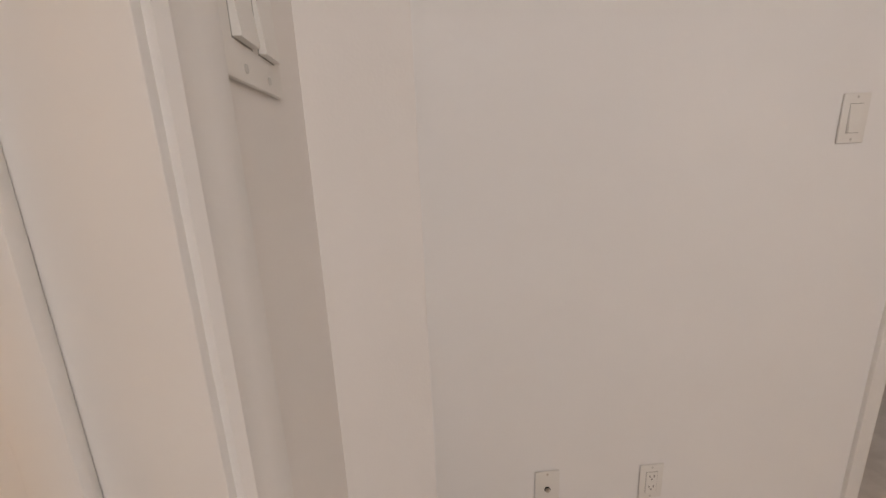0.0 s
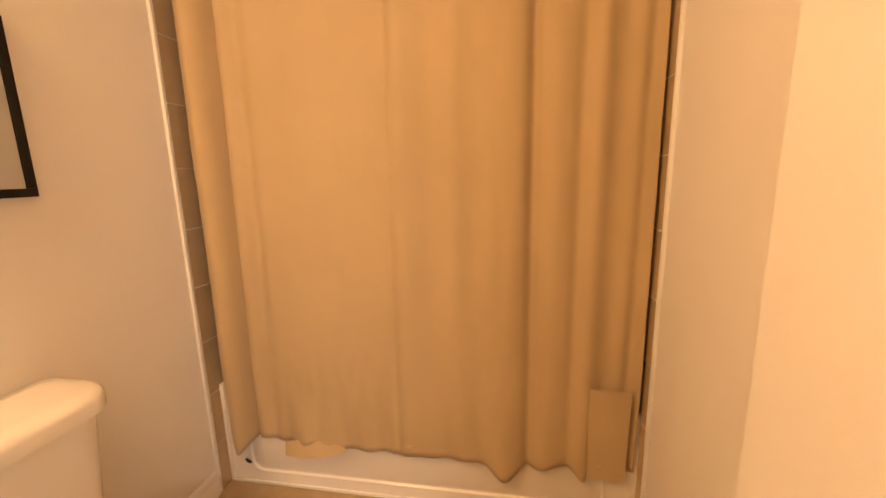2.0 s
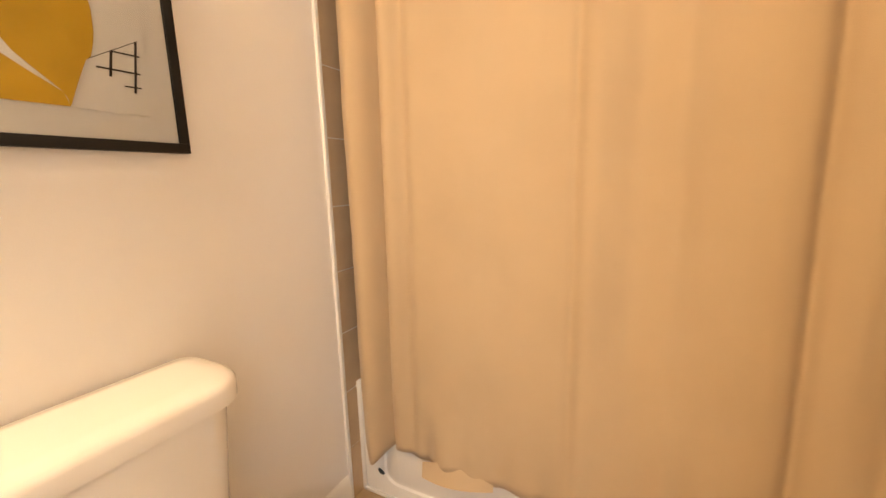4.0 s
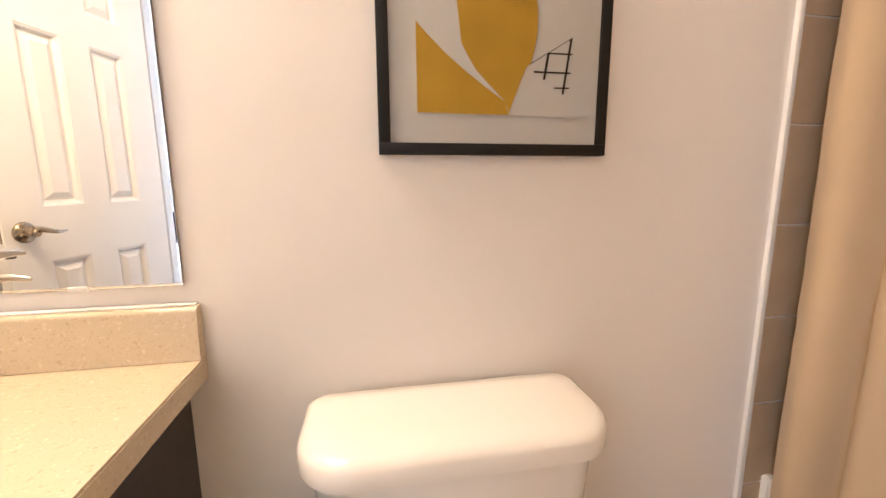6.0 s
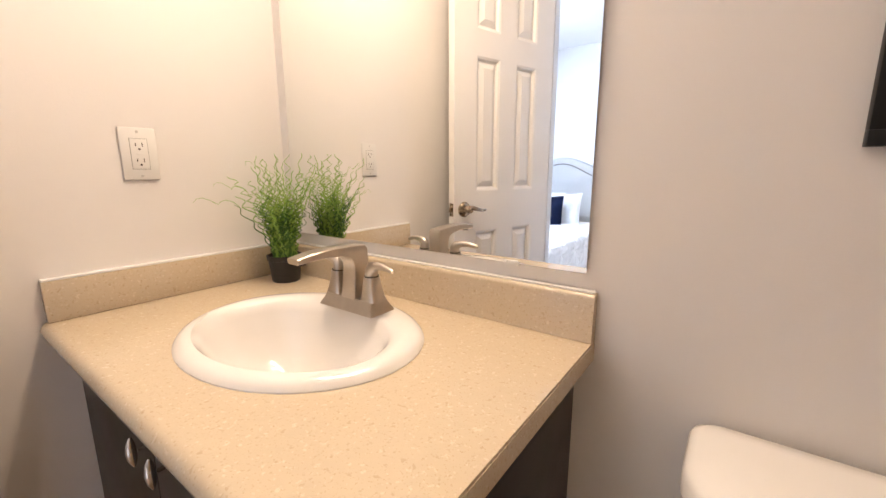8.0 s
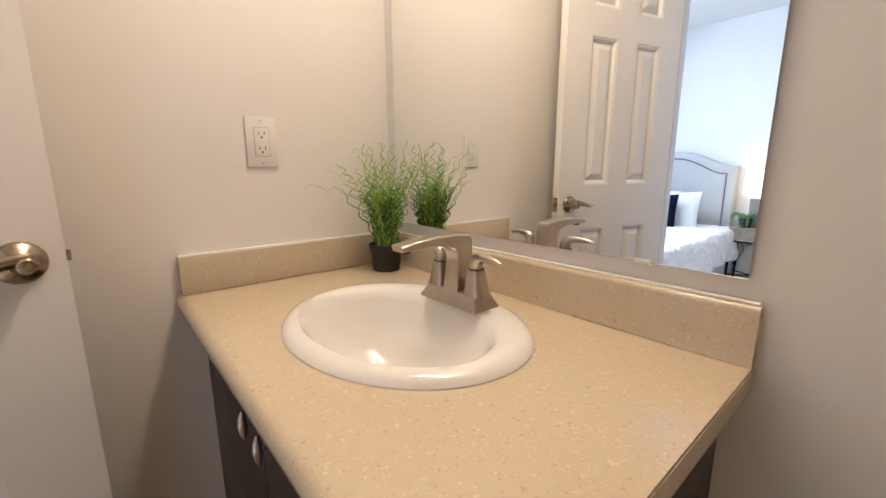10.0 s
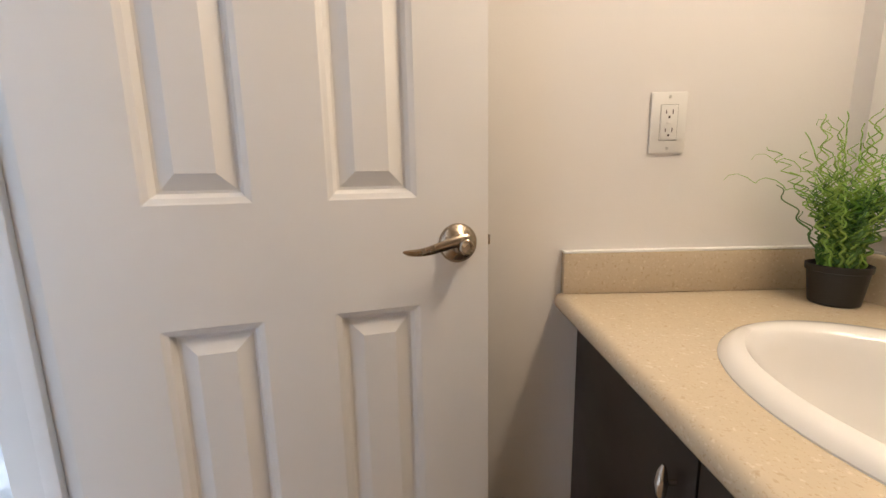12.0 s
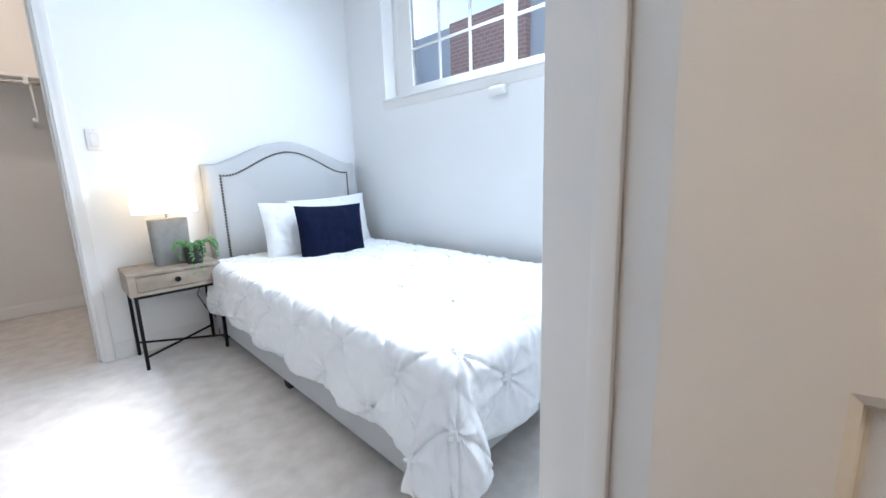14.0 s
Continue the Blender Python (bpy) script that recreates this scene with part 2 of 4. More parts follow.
# ---- door leaf ----
def panel_door(m):
    """A six-panel moulded leaf: x along the leaf from the hinge, y towards the visible face, z up."""
    d = thing("bathroom_door", "white six-panel moulded door standing wide open against the wall", "door", m)
    L, T, Z0, Z1 = 0.622, 0.035, 0.012, 2.032
    xs = [(0.122, 0.122 + 0.137), (0.122 + 0.137 + 0.104, 0.122 + 0.274 + 0.104)]
    zs = [(0.235, 0.812), (0.990, 1.545), (1.650, 1.90)]
    bm = bmesh.new()
    xc = [0.0, *xs[0], *xs[1], L]
    zc = [Z0, *zs[0], *zs[1], *zs[2], Z1]
    for y, front in ((0.0, True), (-T, False)):
        for i in range(5):
            for j in range(7):
                if i in (1, 3) and j in (1, 3, 5):
                    continue
                q = [bm.verts.new((xc[a], y, zc[b])) for a, b in ((i, j), (i + 1, j), (i + 1, j + 1), (i, j + 1))]
                bm.faces.new(q if front else q[::-1])
        sgn = -1 if front else 1
        for x0, x1 in xs:
            for z0, z1 in zs:
                steps = [(0, 0), (0.003, 0.0016), (0.009, 0.0040), (0.0150, 0.0145), (0.019, 0.0155), (0.042, 0.0035), (0.0425, 0.0032)]
                lps = []
                for s, dep in steps:
                    lps.append([bm.verts.new(p) for p in ((x0 + s, y + sgn * dep, z0 + s), (x1 - s, y + sgn * dep, z0 + s), (x1 - s, y + sgn * dep, z1 - s), (x0 + s, y + sgn * dep, z1 - s))])
                for a, b in zip(lps, lps[1:]):
                    for k in range(4):
                        bm.faces.new((a[k], a[(k + 1) % 4], b[(k + 1) % 4], b[k]))
                bm.faces.new(lps[-1])
    for pts in (((0, Z0), (0, Z1)), ((L, Z0), (L, Z1))):
        (x, za), (_, zb) = pts
        bm.faces.new([bm.verts.new(p) for p in ((x, 0, za), (x, -T, za), (x, -T, zb), (x, 0, zb))])
    for z in (Z0, Z1):
        bm.faces.new([bm.verts.new(p) for p in ((0, 0, z), (L, 0, z), (L, -T, z), (0, -T, z))])
    bmesh.ops.remove_doubles(bm, verts=bm.verts, dist=0.0002)
    part("leaf", bm, DOORPAINT, d, smooth=False)
    kx, kz = L - 0.055, 0.913
    rose = rings(bmesh.new(), [[(kx + r * math.cos(a), y, kz + r * math.sin(a)) for a in [2 * math.pi * i / 40 for i in range(40)]]
                               for r, y in ((0.033, 0.0), (0.033, 0.004), (0.030, 0.009), (0.020, 0.013), (0.0165, 0.016), (0.0155, 0.030), (0.0135, 0.040))])
    handle = part("handle", rose, BRASSY, d, "satin nickel lever handle with a round rose")
    pts, rad = [], []
    for i in range(15):
        u = i / 14
        pts.append((kx + 0.004 - 0.104 * u, 0.040 + 0.006 * math.sin(u * 3.1) - 0.004 * u, kz + 0.009 * math.cos(u * 3.6) + 0.004 * u * u + 0.001))
        rad.append((0.0072 * (1 - u) ** 0.6 + 0.0030) if u < 0.99 else 0.0014)
    lev = bmesh.new()
    tube(lev, pts, rad, 12)
    for v in lev.verts:
        v.co.y = 0.040 + (v.co.y - 0.040) * 0.55
    part("lever", lev, BRASSY, handle)
    lk = rings(bmesh.new(), [[(kx + r * math.cos(a), y, kz + r * math.sin(a)) for a in [2 * math.pi * i / 24 for i in range(24)]] for r, y in ((0.0125, 0.036), (0.0125, 0.048), (0.010, 0.0505), (0.0065, 0.050), (0.006, 0.047))])
    part("lock_button", lk, BRASSY, handle)
    part("latch_plate", boxes((L - 0.0005, L + 0.0012, -0.030, -0.006, kz - 0.028, kz + 0.028), bevel=0.0004), BRASSY, d)
    part("latch_bolt", boxes((L + 0.001, L + 0.010, -0.024, -0.012, kz - 0.009, kz + 0.009), bevel=0.002), BRASSY, d)
    for z in (0.20, 1.36, 1.80):
        part("hinge", cyl(-0.004, 0.004 - T - 0.002, z, z + 0.09, 0.006, 12), BRASSY, d)
    return d


def grain_paint():
    m = mat("door_paint", (0.78, 0.765, 0.745), 0.36, vary=0.012, scale=4)
    n, l = m.node_tree.nodes, m.node_tree.links
    co = n.new("ShaderNodeTexCoord")
    mp = n.new("ShaderNodeMapping")
    mp.inputs["Scale"].default_value = (6, 60, 240)
    w = n.new("ShaderNodeTexNoise")
    w.inputs["Scale"].default_value, w.inputs["Detail"].default_value, w.inputs["Distortion"].default_value = 2.0, 3.0, 1.2
    b = n.new("ShaderNodeBump")
    b.inputs["Strength"].default_value, b.inputs["Distance"].default_value = 0.09, 0.0012
    l.new(co.outputs["Object"], mp.inputs["Vector"])
    l.new(mp.outputs["Vector"], w.inputs["Vector"])
    l.new(w.outputs["Fac"], b.inputs["Height"])
    l.new(b.outputs["Normal"], n["Principled BSDF"].inputs["Normal"])
    return m


DOORPAINT = grain_paint()
BRASSY = mat("satin_nickel_hardware", (0.38, 0.31, 0.23), 0.27, metal=1.0, vary=0.02, scale=60)
# leaf axis turned a little past square; local x along the leaf, local y to the visible face
panel_door(Matrix(((-0.266, 0.964, 0, -0.4625), (0.964, 0.266, 0, -0.3180), (0, 0, 1, 0), (0, 0, 0, 1))) @ Matrix.Diagonal((1, 1, 1, 1)))

# ---- plates on the walls ----
def plate(name, label, m, kind, w=0.070, h=0.114):
    """A wall plate; local y points out of the wall."""
    p = thing(name, label, "light switch" if "switch" in name else "outlet", m)
    bm = boxes((-w / 2, w / 2, 0, 0.0055, -h / 2, h / 2), bevel=0.003, seg=2)
    part("cover_plate", bm, PLASTIC, p)
    cols = (-0.023, 0.023) if kind == "double" else (0.0,)
    for c in cols:
        if kind == "coax":
            part("coax_socket", rings(bmesh.new(), [[(c + r * math.cos(a), y, r * math.sin(a)) for a in [i * math.pi / 8 for i in range(16)]] for r, y in ((0.006, 0.005), (0.006, 0.012), (0.004, 0.013))]), NICKEL, p)
            part("socket_nut", rings(bmesh.new(), [[(c + r * math.cos(a), y, r * math.sin(a)) for a in [i * math.pi / 3 for i in range(6)]] for r, y in ((0.009, 0.005), (0.009, 0.008))]), DARK, p)
        else:
            part("insert_gap", boxes((c - 0.0172, c + 0.0172, 0.004, 0.0058, -0.0337, 0.0337)), SEAM, p)
            if kind == "outlet":
                part("receptacle", boxes((c - 0.0163, c + 0.0163, 0.004, 0.0072, -0.0328, 0.0328), bevel=0.001), PLASTIC, p)
                for zc in (0.017, -0.017):
                    for sx, hh in ((-0.0063, 0.004), (0.0063, 0.0032)):
                        part("slot", boxes((c + sx - 0.0009, c + sx + 0.0009, 0.0070, 0.0076, zc - hh + 0.003, zc + hh + 0.003)), SLOT, p)
                    part("ground_hole", rings(bmesh.new(), [[(c + 0.0023 * math.cos(a), y, zc - 0.0065 + 0.0023 * math.sin(a)) for a in [i * math.pi / 6 for i in range(12)]] for y in (0.0070, 0.0076)]), SLOT, p)
                part("test_button", boxes((c - 0.006, c + 0.006, 0.007, 0.0082, -0.0022, 0.0022), bevel=0.0005), PLASTIC, p)
            else:
                bm = bmesh.new()
                rings(bm, [[(c - 0.0163, y0, z), (c + 0.0163, y0, z), (c + 0.0163, 0.004, z), (c - 0.0163, 0.004, z)] for z, y0 in ((-0.0325, 0.011), (-0.031, 0.0115), (0.0, 0.0085), (0.031, 0.0062), (0.0325, 0.006))])
                part("rocker", bm, PLASTIC, p)
        for z in (-0.048, 0.048):
            part("screw", rings(bmesh.new(), [[(c + r * math.cos(a), y, z + r * math.sin(a)) for a in [i * math.pi / 6 for i in range(12)]] for r, y in ((0.0032, 0.005), (0.0028, 0.0064))]), NICKEL if kind == "coax" else SCREW, p)
    return p


SEAM = mat("plate_seam", (0.35, 0.34, 0.32), 0.7, vary=0.03)
SLOT = mat("outlet_slot", (0.06, 0.045, 0.04), 0.6, vary=0.03)
SCREW = mat("painted_screw", (0.6, 0.59, 0.56), 0.4, vary=0.03)
plate("wall_outlet", "white decorator outlet with reset button above the vanity splash", pose(SX, 0.6445, 1.117, 0, 0, -90), "outlet")
plate("wall_outlet", "white outlet plate low on the bedroom wall", pose(0.82, -1.193, 0.322, 0, 0, 90), "outlet")
plate("cable_outlet", "white cable television plate low on the bedroom wall", pose(0.82, -0.889, 0.338, 0, 0, 90), "coax")
plate("wall_switch", "white rocker light switch beside the bedroom entry", pose(0.82, -1.614, 1.294, 0, 0, 90), "rocker")
plate("double_wall_switch", "white double rocker light switch beside the bathroom doorway", pose(0.234, BY, 1.362, 0, 0, 180), "double", 0.116)
plate("wall_switch", "white rocker light switch beside the closet", BED @ pose(-0.355, HY, 1.209), "rocker")

# ---- tub alcove ----
def bathtub():
    t = thing("bathtub", "white acrylic alcove bathtub with a panelled apron", "bathtub", pose(1.297, (WY + AY) / 2, 0))
    hl = (WY - AY) / 2 - 0.010
    bm = bmesh.new()
    # apron with a sunken rounded panel
    def rr(x, y0, y1, z0, z1, r):
        out = []
        for cy, cz, a0 in ((y1 - r, z1 - r, 0), (y0 + r, z1 - r, 90), (y0 + r, z0 + r, 180), (y1 - r, z0 + r, 270)):
            for k in range(7):
                a = radians(a0 + 15 * k)
                out.append((x, cy + r * math.cos(a), cz + r * math.sin(a)))
        return out
    lo = [rr(0.0, -hl, hl, 0.0, 0.40, 0.003), rr(0.0, -hl + 0.088, hl - 0.088, 0.052, 0.35, 0.05), rr(0.006, -hl + 0.094, hl - 0.094, 0.058, 0.344, 0.046),
          rr(0.006, -hl + 0.104, hl - 0.104, 0.068, 0.334, 0.040), rr(0.001, -hl + 0.112, hl - 0.112, 0.076, 0.326, 0.034)]
    rings(bm, lo, cap_start=False)
    part("apron", bm, ACRYLIC, t)
    bm = bmesh.new()
    def el(z, a, b, p=4.0, cx=0.36):
        return ell(cx, 0, z, a, b, 48, p)
    rings(bm, [el(0.380, 0.359, hl, 24), el(0.398, 0.359, hl, 24), el(0.402, 0.352, hl - 0.01, 20), el(0.400, 0.29, hl - 0.09, 4), el(0.36, 0.27, hl - 0.11, 4), el(0.14, 0.22, hl - 0.20, 4), el(0.10, 0.16, hl - 0.28, 3)], cap_start=False)
    part("basin", bm, ACRYLIC, t)
    part("floor_caulk", boxes((-0.008, 0.001, -hl, hl, 0.0, 0.012), bevel=0.003), TRIM, t)
    tube_bm = bmesh.new()
    tube(tube_bm, [(-0.003, hl - 0.066, 0.098), (-0.005, hl - 0.078, 0.091), (-0.003, hl - 0.088, 0.085)], [0.004, 0.006, 0.004], 8)
    part("snap_clip", tube_bm, DARK, t, "small black plastic clip")
    for s in (1, -1):
        part("end_flange", boxes((-0.006, 0.020, s * hl - 0.012, s * hl + 0.008, 0.0, 0.398), bevel=0.004), ACRYLIC, t)


bathtub()


def curtain():
    c = thing("shower_curtain", "plain tan fabric shower curtain hanging drawn across the tub", "shower curtain", pose(1.266, 0, 0))
    y0, y1, top = 0.940, -0.428, 2.0
    folds = [(0.902, 0.038, 0.028), (0.850, 0.016, -0.030), (0.81, 0.025, 0.008), (0.765, 0.022, -0.012), (0.56, 0.10, 0.010), (0.315, 0.014, -0.006), (0.280, 0.035, 0.009),
             (0.20, 0.03, -0.006), (0.12, 0.03, 0.008), (0.02, 0.035, 0.010), (-0.035, 0.05, 0.017), (-0.098, 0.016, -0.015), (-0.16, 0.04, 0.012), (-0.225, 0.018, -0.008), (-0.275, 0.03, 0.014), (-0.33, 0.05, -0.012), (-0.395, 0.02, -0.016)]

    def f(u, v):
        y = y0 + (y1 - y0) * u
        z = 0.205 + (top - 0.205) * v
        drift = 0.012 * (v - 0.5) * math.sin(7 * u) + 0.010 * v
        x = 0.0
        for fy, fw, fa in folds:
            x -= 1.5 * fa * math.exp(-((y + drift - fy) / fw) ** 2) * (0.75 + 0.25 * v)
        x += 0.004 * math.sin(y * 38 + 2.1 * v) * v + 0.003 * noise.noise((y * 9, z * 5, 1.3)) + 0.002 * noise.noise((y * 30, z * 24, 4.0))
        low = max(0.0, 1 - v * 9)
        hem = 0.012 * noise.noise((y * 7, 3.1, 0)) - 0.046 * math.exp(-((y + 0.035) / 0.045) ** 2) - 0.030 * math.exp(-((y + 0.275) / 0.022) ** 2) + 0.02 * math.exp(-((y - 0.80) / 0.05) ** 2) - 0.045 * math.exp(-((y - 0.905) / 0.035) ** 2)
        hem += 0.02 * math.exp(-((y - 0.60) / 0.05) ** 2)
        x -= low * (0.022 * math.exp(-((y - 0.62) / 0.09) ** 2) - 0.014 * math.exp(-((y - 0.72) / 0.03) ** 2))
        x += low * 0.006 * math.sin(y * 55)
        if y < -0.285:
            x += 0.010 * max(0, 1 - v * 5)
        return (x, y, z + hem * low)
    bm = bmesh.new()
    grid(bm, 330, 80, f)
    ob = part("cloth", bm, CURTAIN, c)
    sol = ob.modifiers.new("thickness", "SOLIDIFY")
    sol.thickness = 0.0012
    # turned-up flap at the hem, and the two weight tabs
    fl = bmesh.new()
    grid(fl, 16, 6, lambda u, v: (-0.022 - 0.026 * v * math.sin(math.pi * (0.1 + 0.85 * u)), 0.72 - 0.22 * u, 0.226 - 0.046 * v + 0.028 * u * v + 0.020 * math.sin(math.pi * u) * (1 - v)))
    part("turned_hem", fl, CURTAIN, c)
    tb = bmesh.new()
    grid(tb, 10, 22, lambda u, v: (-0.003 - 0.012 * v * v - 0.004 * math.sin(v * 4 + u * 3) * (1 - v) - 0.006 * math.sin(math.pi * u), -0.282 - 0.118 * u, 0.197 + 0.300 * v - 0.012 * u * (1 - v)))
    part("overlapping_corner", tb, CURTAIN, c)
    for y, z in ((0.278, 0.238), (-0.325, 0.235)):
        part("hem_weight", rings(bmesh.new(), [[(-0.004 - x, y + r * math.cos(a), z + r * 0.8 * math.sin(a)) for a in [i * math.pi / 8 for i in range(16)]] for r, x in ((0.016, 0), (0.013, 0.008), (0.006, 0.011))]), CURTAIN, c)
    rod = thing("curtain_rod", "chrome shower curtain rod between the alcove walls", "rod", pose(1.266, 0, 2.02))
    rb = bmesh.new()
    tube(rb, [(0, AY, 0), (0, WY, 0)], 0.0125, 16)
    part("bar", rb, NICKEL, rod)


CURTAIN = mat("tan_curtain_fabric", (0.60, 0.448, 0.285), 0.85, vary=0.04, scale=3, bump=0.35, bump_scale=700, spec=0.15, sheen=0.2)
n, l = CURTAIN.node_tree.nodes, CURTAIN.node_tree.links
tr = n.new("ShaderNodeBsdfTranslucent")
tr.inputs["Color"].default_value = (0.50, 0.36, 0.20, 1)
mx = n.new("ShaderNodeMixShader")
mx.inputs["Fac"].default_value = 0.18
out = n["Material Output"]
l.new(n["Principled BSDF"].outputs["BSDF"], mx.inputs[1])
l.new(tr.outputs["BSDF"], mx.inputs[2])
l.new(mx.outputs["Shader"], out.inputs["Surface"])
curtain()

trimw = thing("tile_edge_trim", "white caulked bullnose trim at the tile edge", "trim", pose(0, 0, 0), kind="structure")
part("edge_strip", boxes((TX - 0.013, TX, WY - 0.010, WY + 0.001, 0, 2.15), bevel=0.003), TRIM, trimw)
part("edge_strip", boxes((TX - 0.013, TX, AY - 0.001, AY + 0.010, 0, 2.15), bevel=0.003), TRIM, trimw)

# ---- baseboards ----
def baseboard(name, x0, x1, m, h=0.095):
    sec = [(0, 0), (0.012, 0), (0.012, h * 0.62), (0.009, h * 0.68), (0.010, h * 0.74), (0.006, h * 0.92), (0.003, h), (0, h)]
    return solid(name, rings(bmesh.new(), [[(x, -a, b) for a, b in sec] for x in (x0, x1)]), TRIM, "white moulded baseboard", "baseboard", m=m)


baseboard("baseboard_bathroom", 0.135, TX - 0.014, pose(0, WY, 0))
baseboard("baseboard_entry", 0, 1.22, pose(0.82, -0.57, 0, 0, 0, -90))
baseboard("baseboard_headboard", 0.27, 1.94, BED @ pose(0, HY, 0, 0, 0, 180))
baseboard("baseboard_closet", -0.82, 1.18, BED @ pose(0, -4.6, 0, 0, 0, 180))
baseboard("baseboard_window", -3.05, -0.3, BED @ pose(WX, 0, 0, 0, 0, 90))
baseboard("baseboard_hall", 0.6, 5.0, pose(1.9, 0, 0, 0, 0, -90))
baseboard("baseboard_door_wall", -0.59, -JX - 0.065, pose(0, DY, 0, 0, 0, 180))

# ---- vanity ----
def vanity():
    v = thing("vanity_cabinet", "dark espresso vanity cabinet with slab doors", "cabinet", pose(0, 0, 0))
    part("bottom_panel", boxes((SX + 0.030, 0.114, 0.500, WY - 0.002, 0.09, 0.108)), ESPRESSO, v)
    part("side_panel", boxes((SX + 0.012, SX + 0.03, 0.50, WY - 0.002, 0.09, 0.742)), ESPRESSO, v)
    part("side_panel", boxes((0.114, 0.132, 0.50, WY - 0.002, 0.09, 0.742), bevel=0.001), ESPRESSO, v)
    part("front_rail", boxes((SX + 0.03, 0.114, 0.50, 0.518, 0.66, 0.742)), ESPRESSO, v)
    part("toe_kick", boxes((SX + 0.012, 0.125, 0.56, WY - 0.01, 0.0, 0.09)), ESPRESSO, v)
    for x0, x1, hx in ((SX + 0.016, -0.345, -0.380), (-0.341, -0.107, -0.302), (-0.103, 0.130, -0.068)):
        dr = part("door", boxes((x0, x1, 0.480, 0.499, 0.10, 0.735), bevel=0.0015), ESPRESSO, v)
        pull = bmesh.new()
        tube(pull, [(hx, 0.482, 0.648), (hx, 0.470, 0.648)], 0.0035, 10)
        tube(pull, [(hx, 0.4635, 0.623), (hx, 0.4625, 0.633), (hx, 0.462, 0.648), (hx, 0.4625, 0.663), (hx, 0.4635, 0.673)], [0.002, 0.006, 0.0078, 0.006, 0.002], 12)
        part("pull", pull, CHROME, dr, "polished oval metal pull")
    c = thing("countertop", "speckled beige laminate vanity top with a rolled edge and splash", "countertop", pose(0, 0, 0))
    bm = bmesh.new()
    n = 8
    sec = [(0.47, 0.745), (0.452, 0.745)]
    for i in range(n + 1):
        a = radians(-90 + 180 * i / n)
        sec.append((0.452 - 0.017 * math.cos(a), 0.764 + 0.019 * math.sin(a)))
    sec += [(0.470, 0.783)]
    x0, x1, ya, yb = SX + 0.001, 0.163, 0.470, 0.925
    rings(bm, [[(x, y, z) for y, z in sec] for x in (x0, x1)])
    rings(bm, [[(x, y, z) for y, z in ((yb, 0.745), (yb, 0.783), (0.997, 0.783), (0.997, 0.745))] for x in (x0, x1)])
    splash = [(0.9755, 0.784), (0.978, 0.797), (0.978, 0.862)]
    for i in range(1, 5):
        a = radians(90 * i / 4)
        splash.append((0.978 + 0.008 * (1 - math.cos(a)), 0.862 + 0.008 * math.sin(a)))
    splash += [(0.997, 0.870), (0.997, 0.784)]
    rings(bm, [[(x, y, z) for y, z in splash] for x in (x0, x1)])
    # the field between, with the oval cut-out
    cx, cy, K = -0.293, 0.719, 96
    hole, rim = [], []
    for i in range(K):
        t = 2 * math.pi * i / K
        dx, dy = math.cos(t), math.sin(t)
        hole.append((cx + 0.228 * dx, cy + 0.182 * dy))
        k = min(((x1 - cx) / dx) if dx > 1e-6 else ((x0 - cx) / dx) if dx < -1e-6 else 9, ((yb - cy) / dy) if dy > 1e-6 else ((ya - cy) / dy) if dy < -1e-6 else 9)
        rim.append((cx + k * dx, cy + k * dy))
    for qx, qy in ((x0, ya), (x0, yb), (x1, ya), (x1, yb)):
        j = min(range(K), key=lambda i: (rim[i][0] - qx) ** 2 + (rim[i][1] - qy) ** 2)
        rim[j] = (qx, qy)
    rings(bm, [[(x, y, 0.745) for x, y in hole], [(x, y, 0.783) for x, y in hole], [(x, y, 0.783) for x, y in rim], [(x, y, 0.745) for x, y in rim]], cap_start=False, cap_end=False)
    bmesh.ops.triangulate(bm, faces=[f for f in bm.faces if len(f.verts) > 6])
    part("slab", bm, LAMINATE, c)
    part("side_splash", boxes((SX + 0.001, SX + 0.020, 0.447, 0.979, 0.7835, 0.867), bevel=0.002), LAMINATE, c)
    part("end_cap", boxes((0.1632, 0.1645, 0.446, 0.994, 0.748, 0.779)), LAMINATE, c)
    part("splash_caulk", boxes((SX + 0.0005, SX + 0.019, 0.448, 0.985, 0.867, 0.8715), bevel=0.001), TRIM, c)
    part("splash_caulk", boxes((SX + 0.012, 0.160, 0.986, 0.9985, 0.870, 0.8735), bevel=0.001), TRIM, c)
    return c


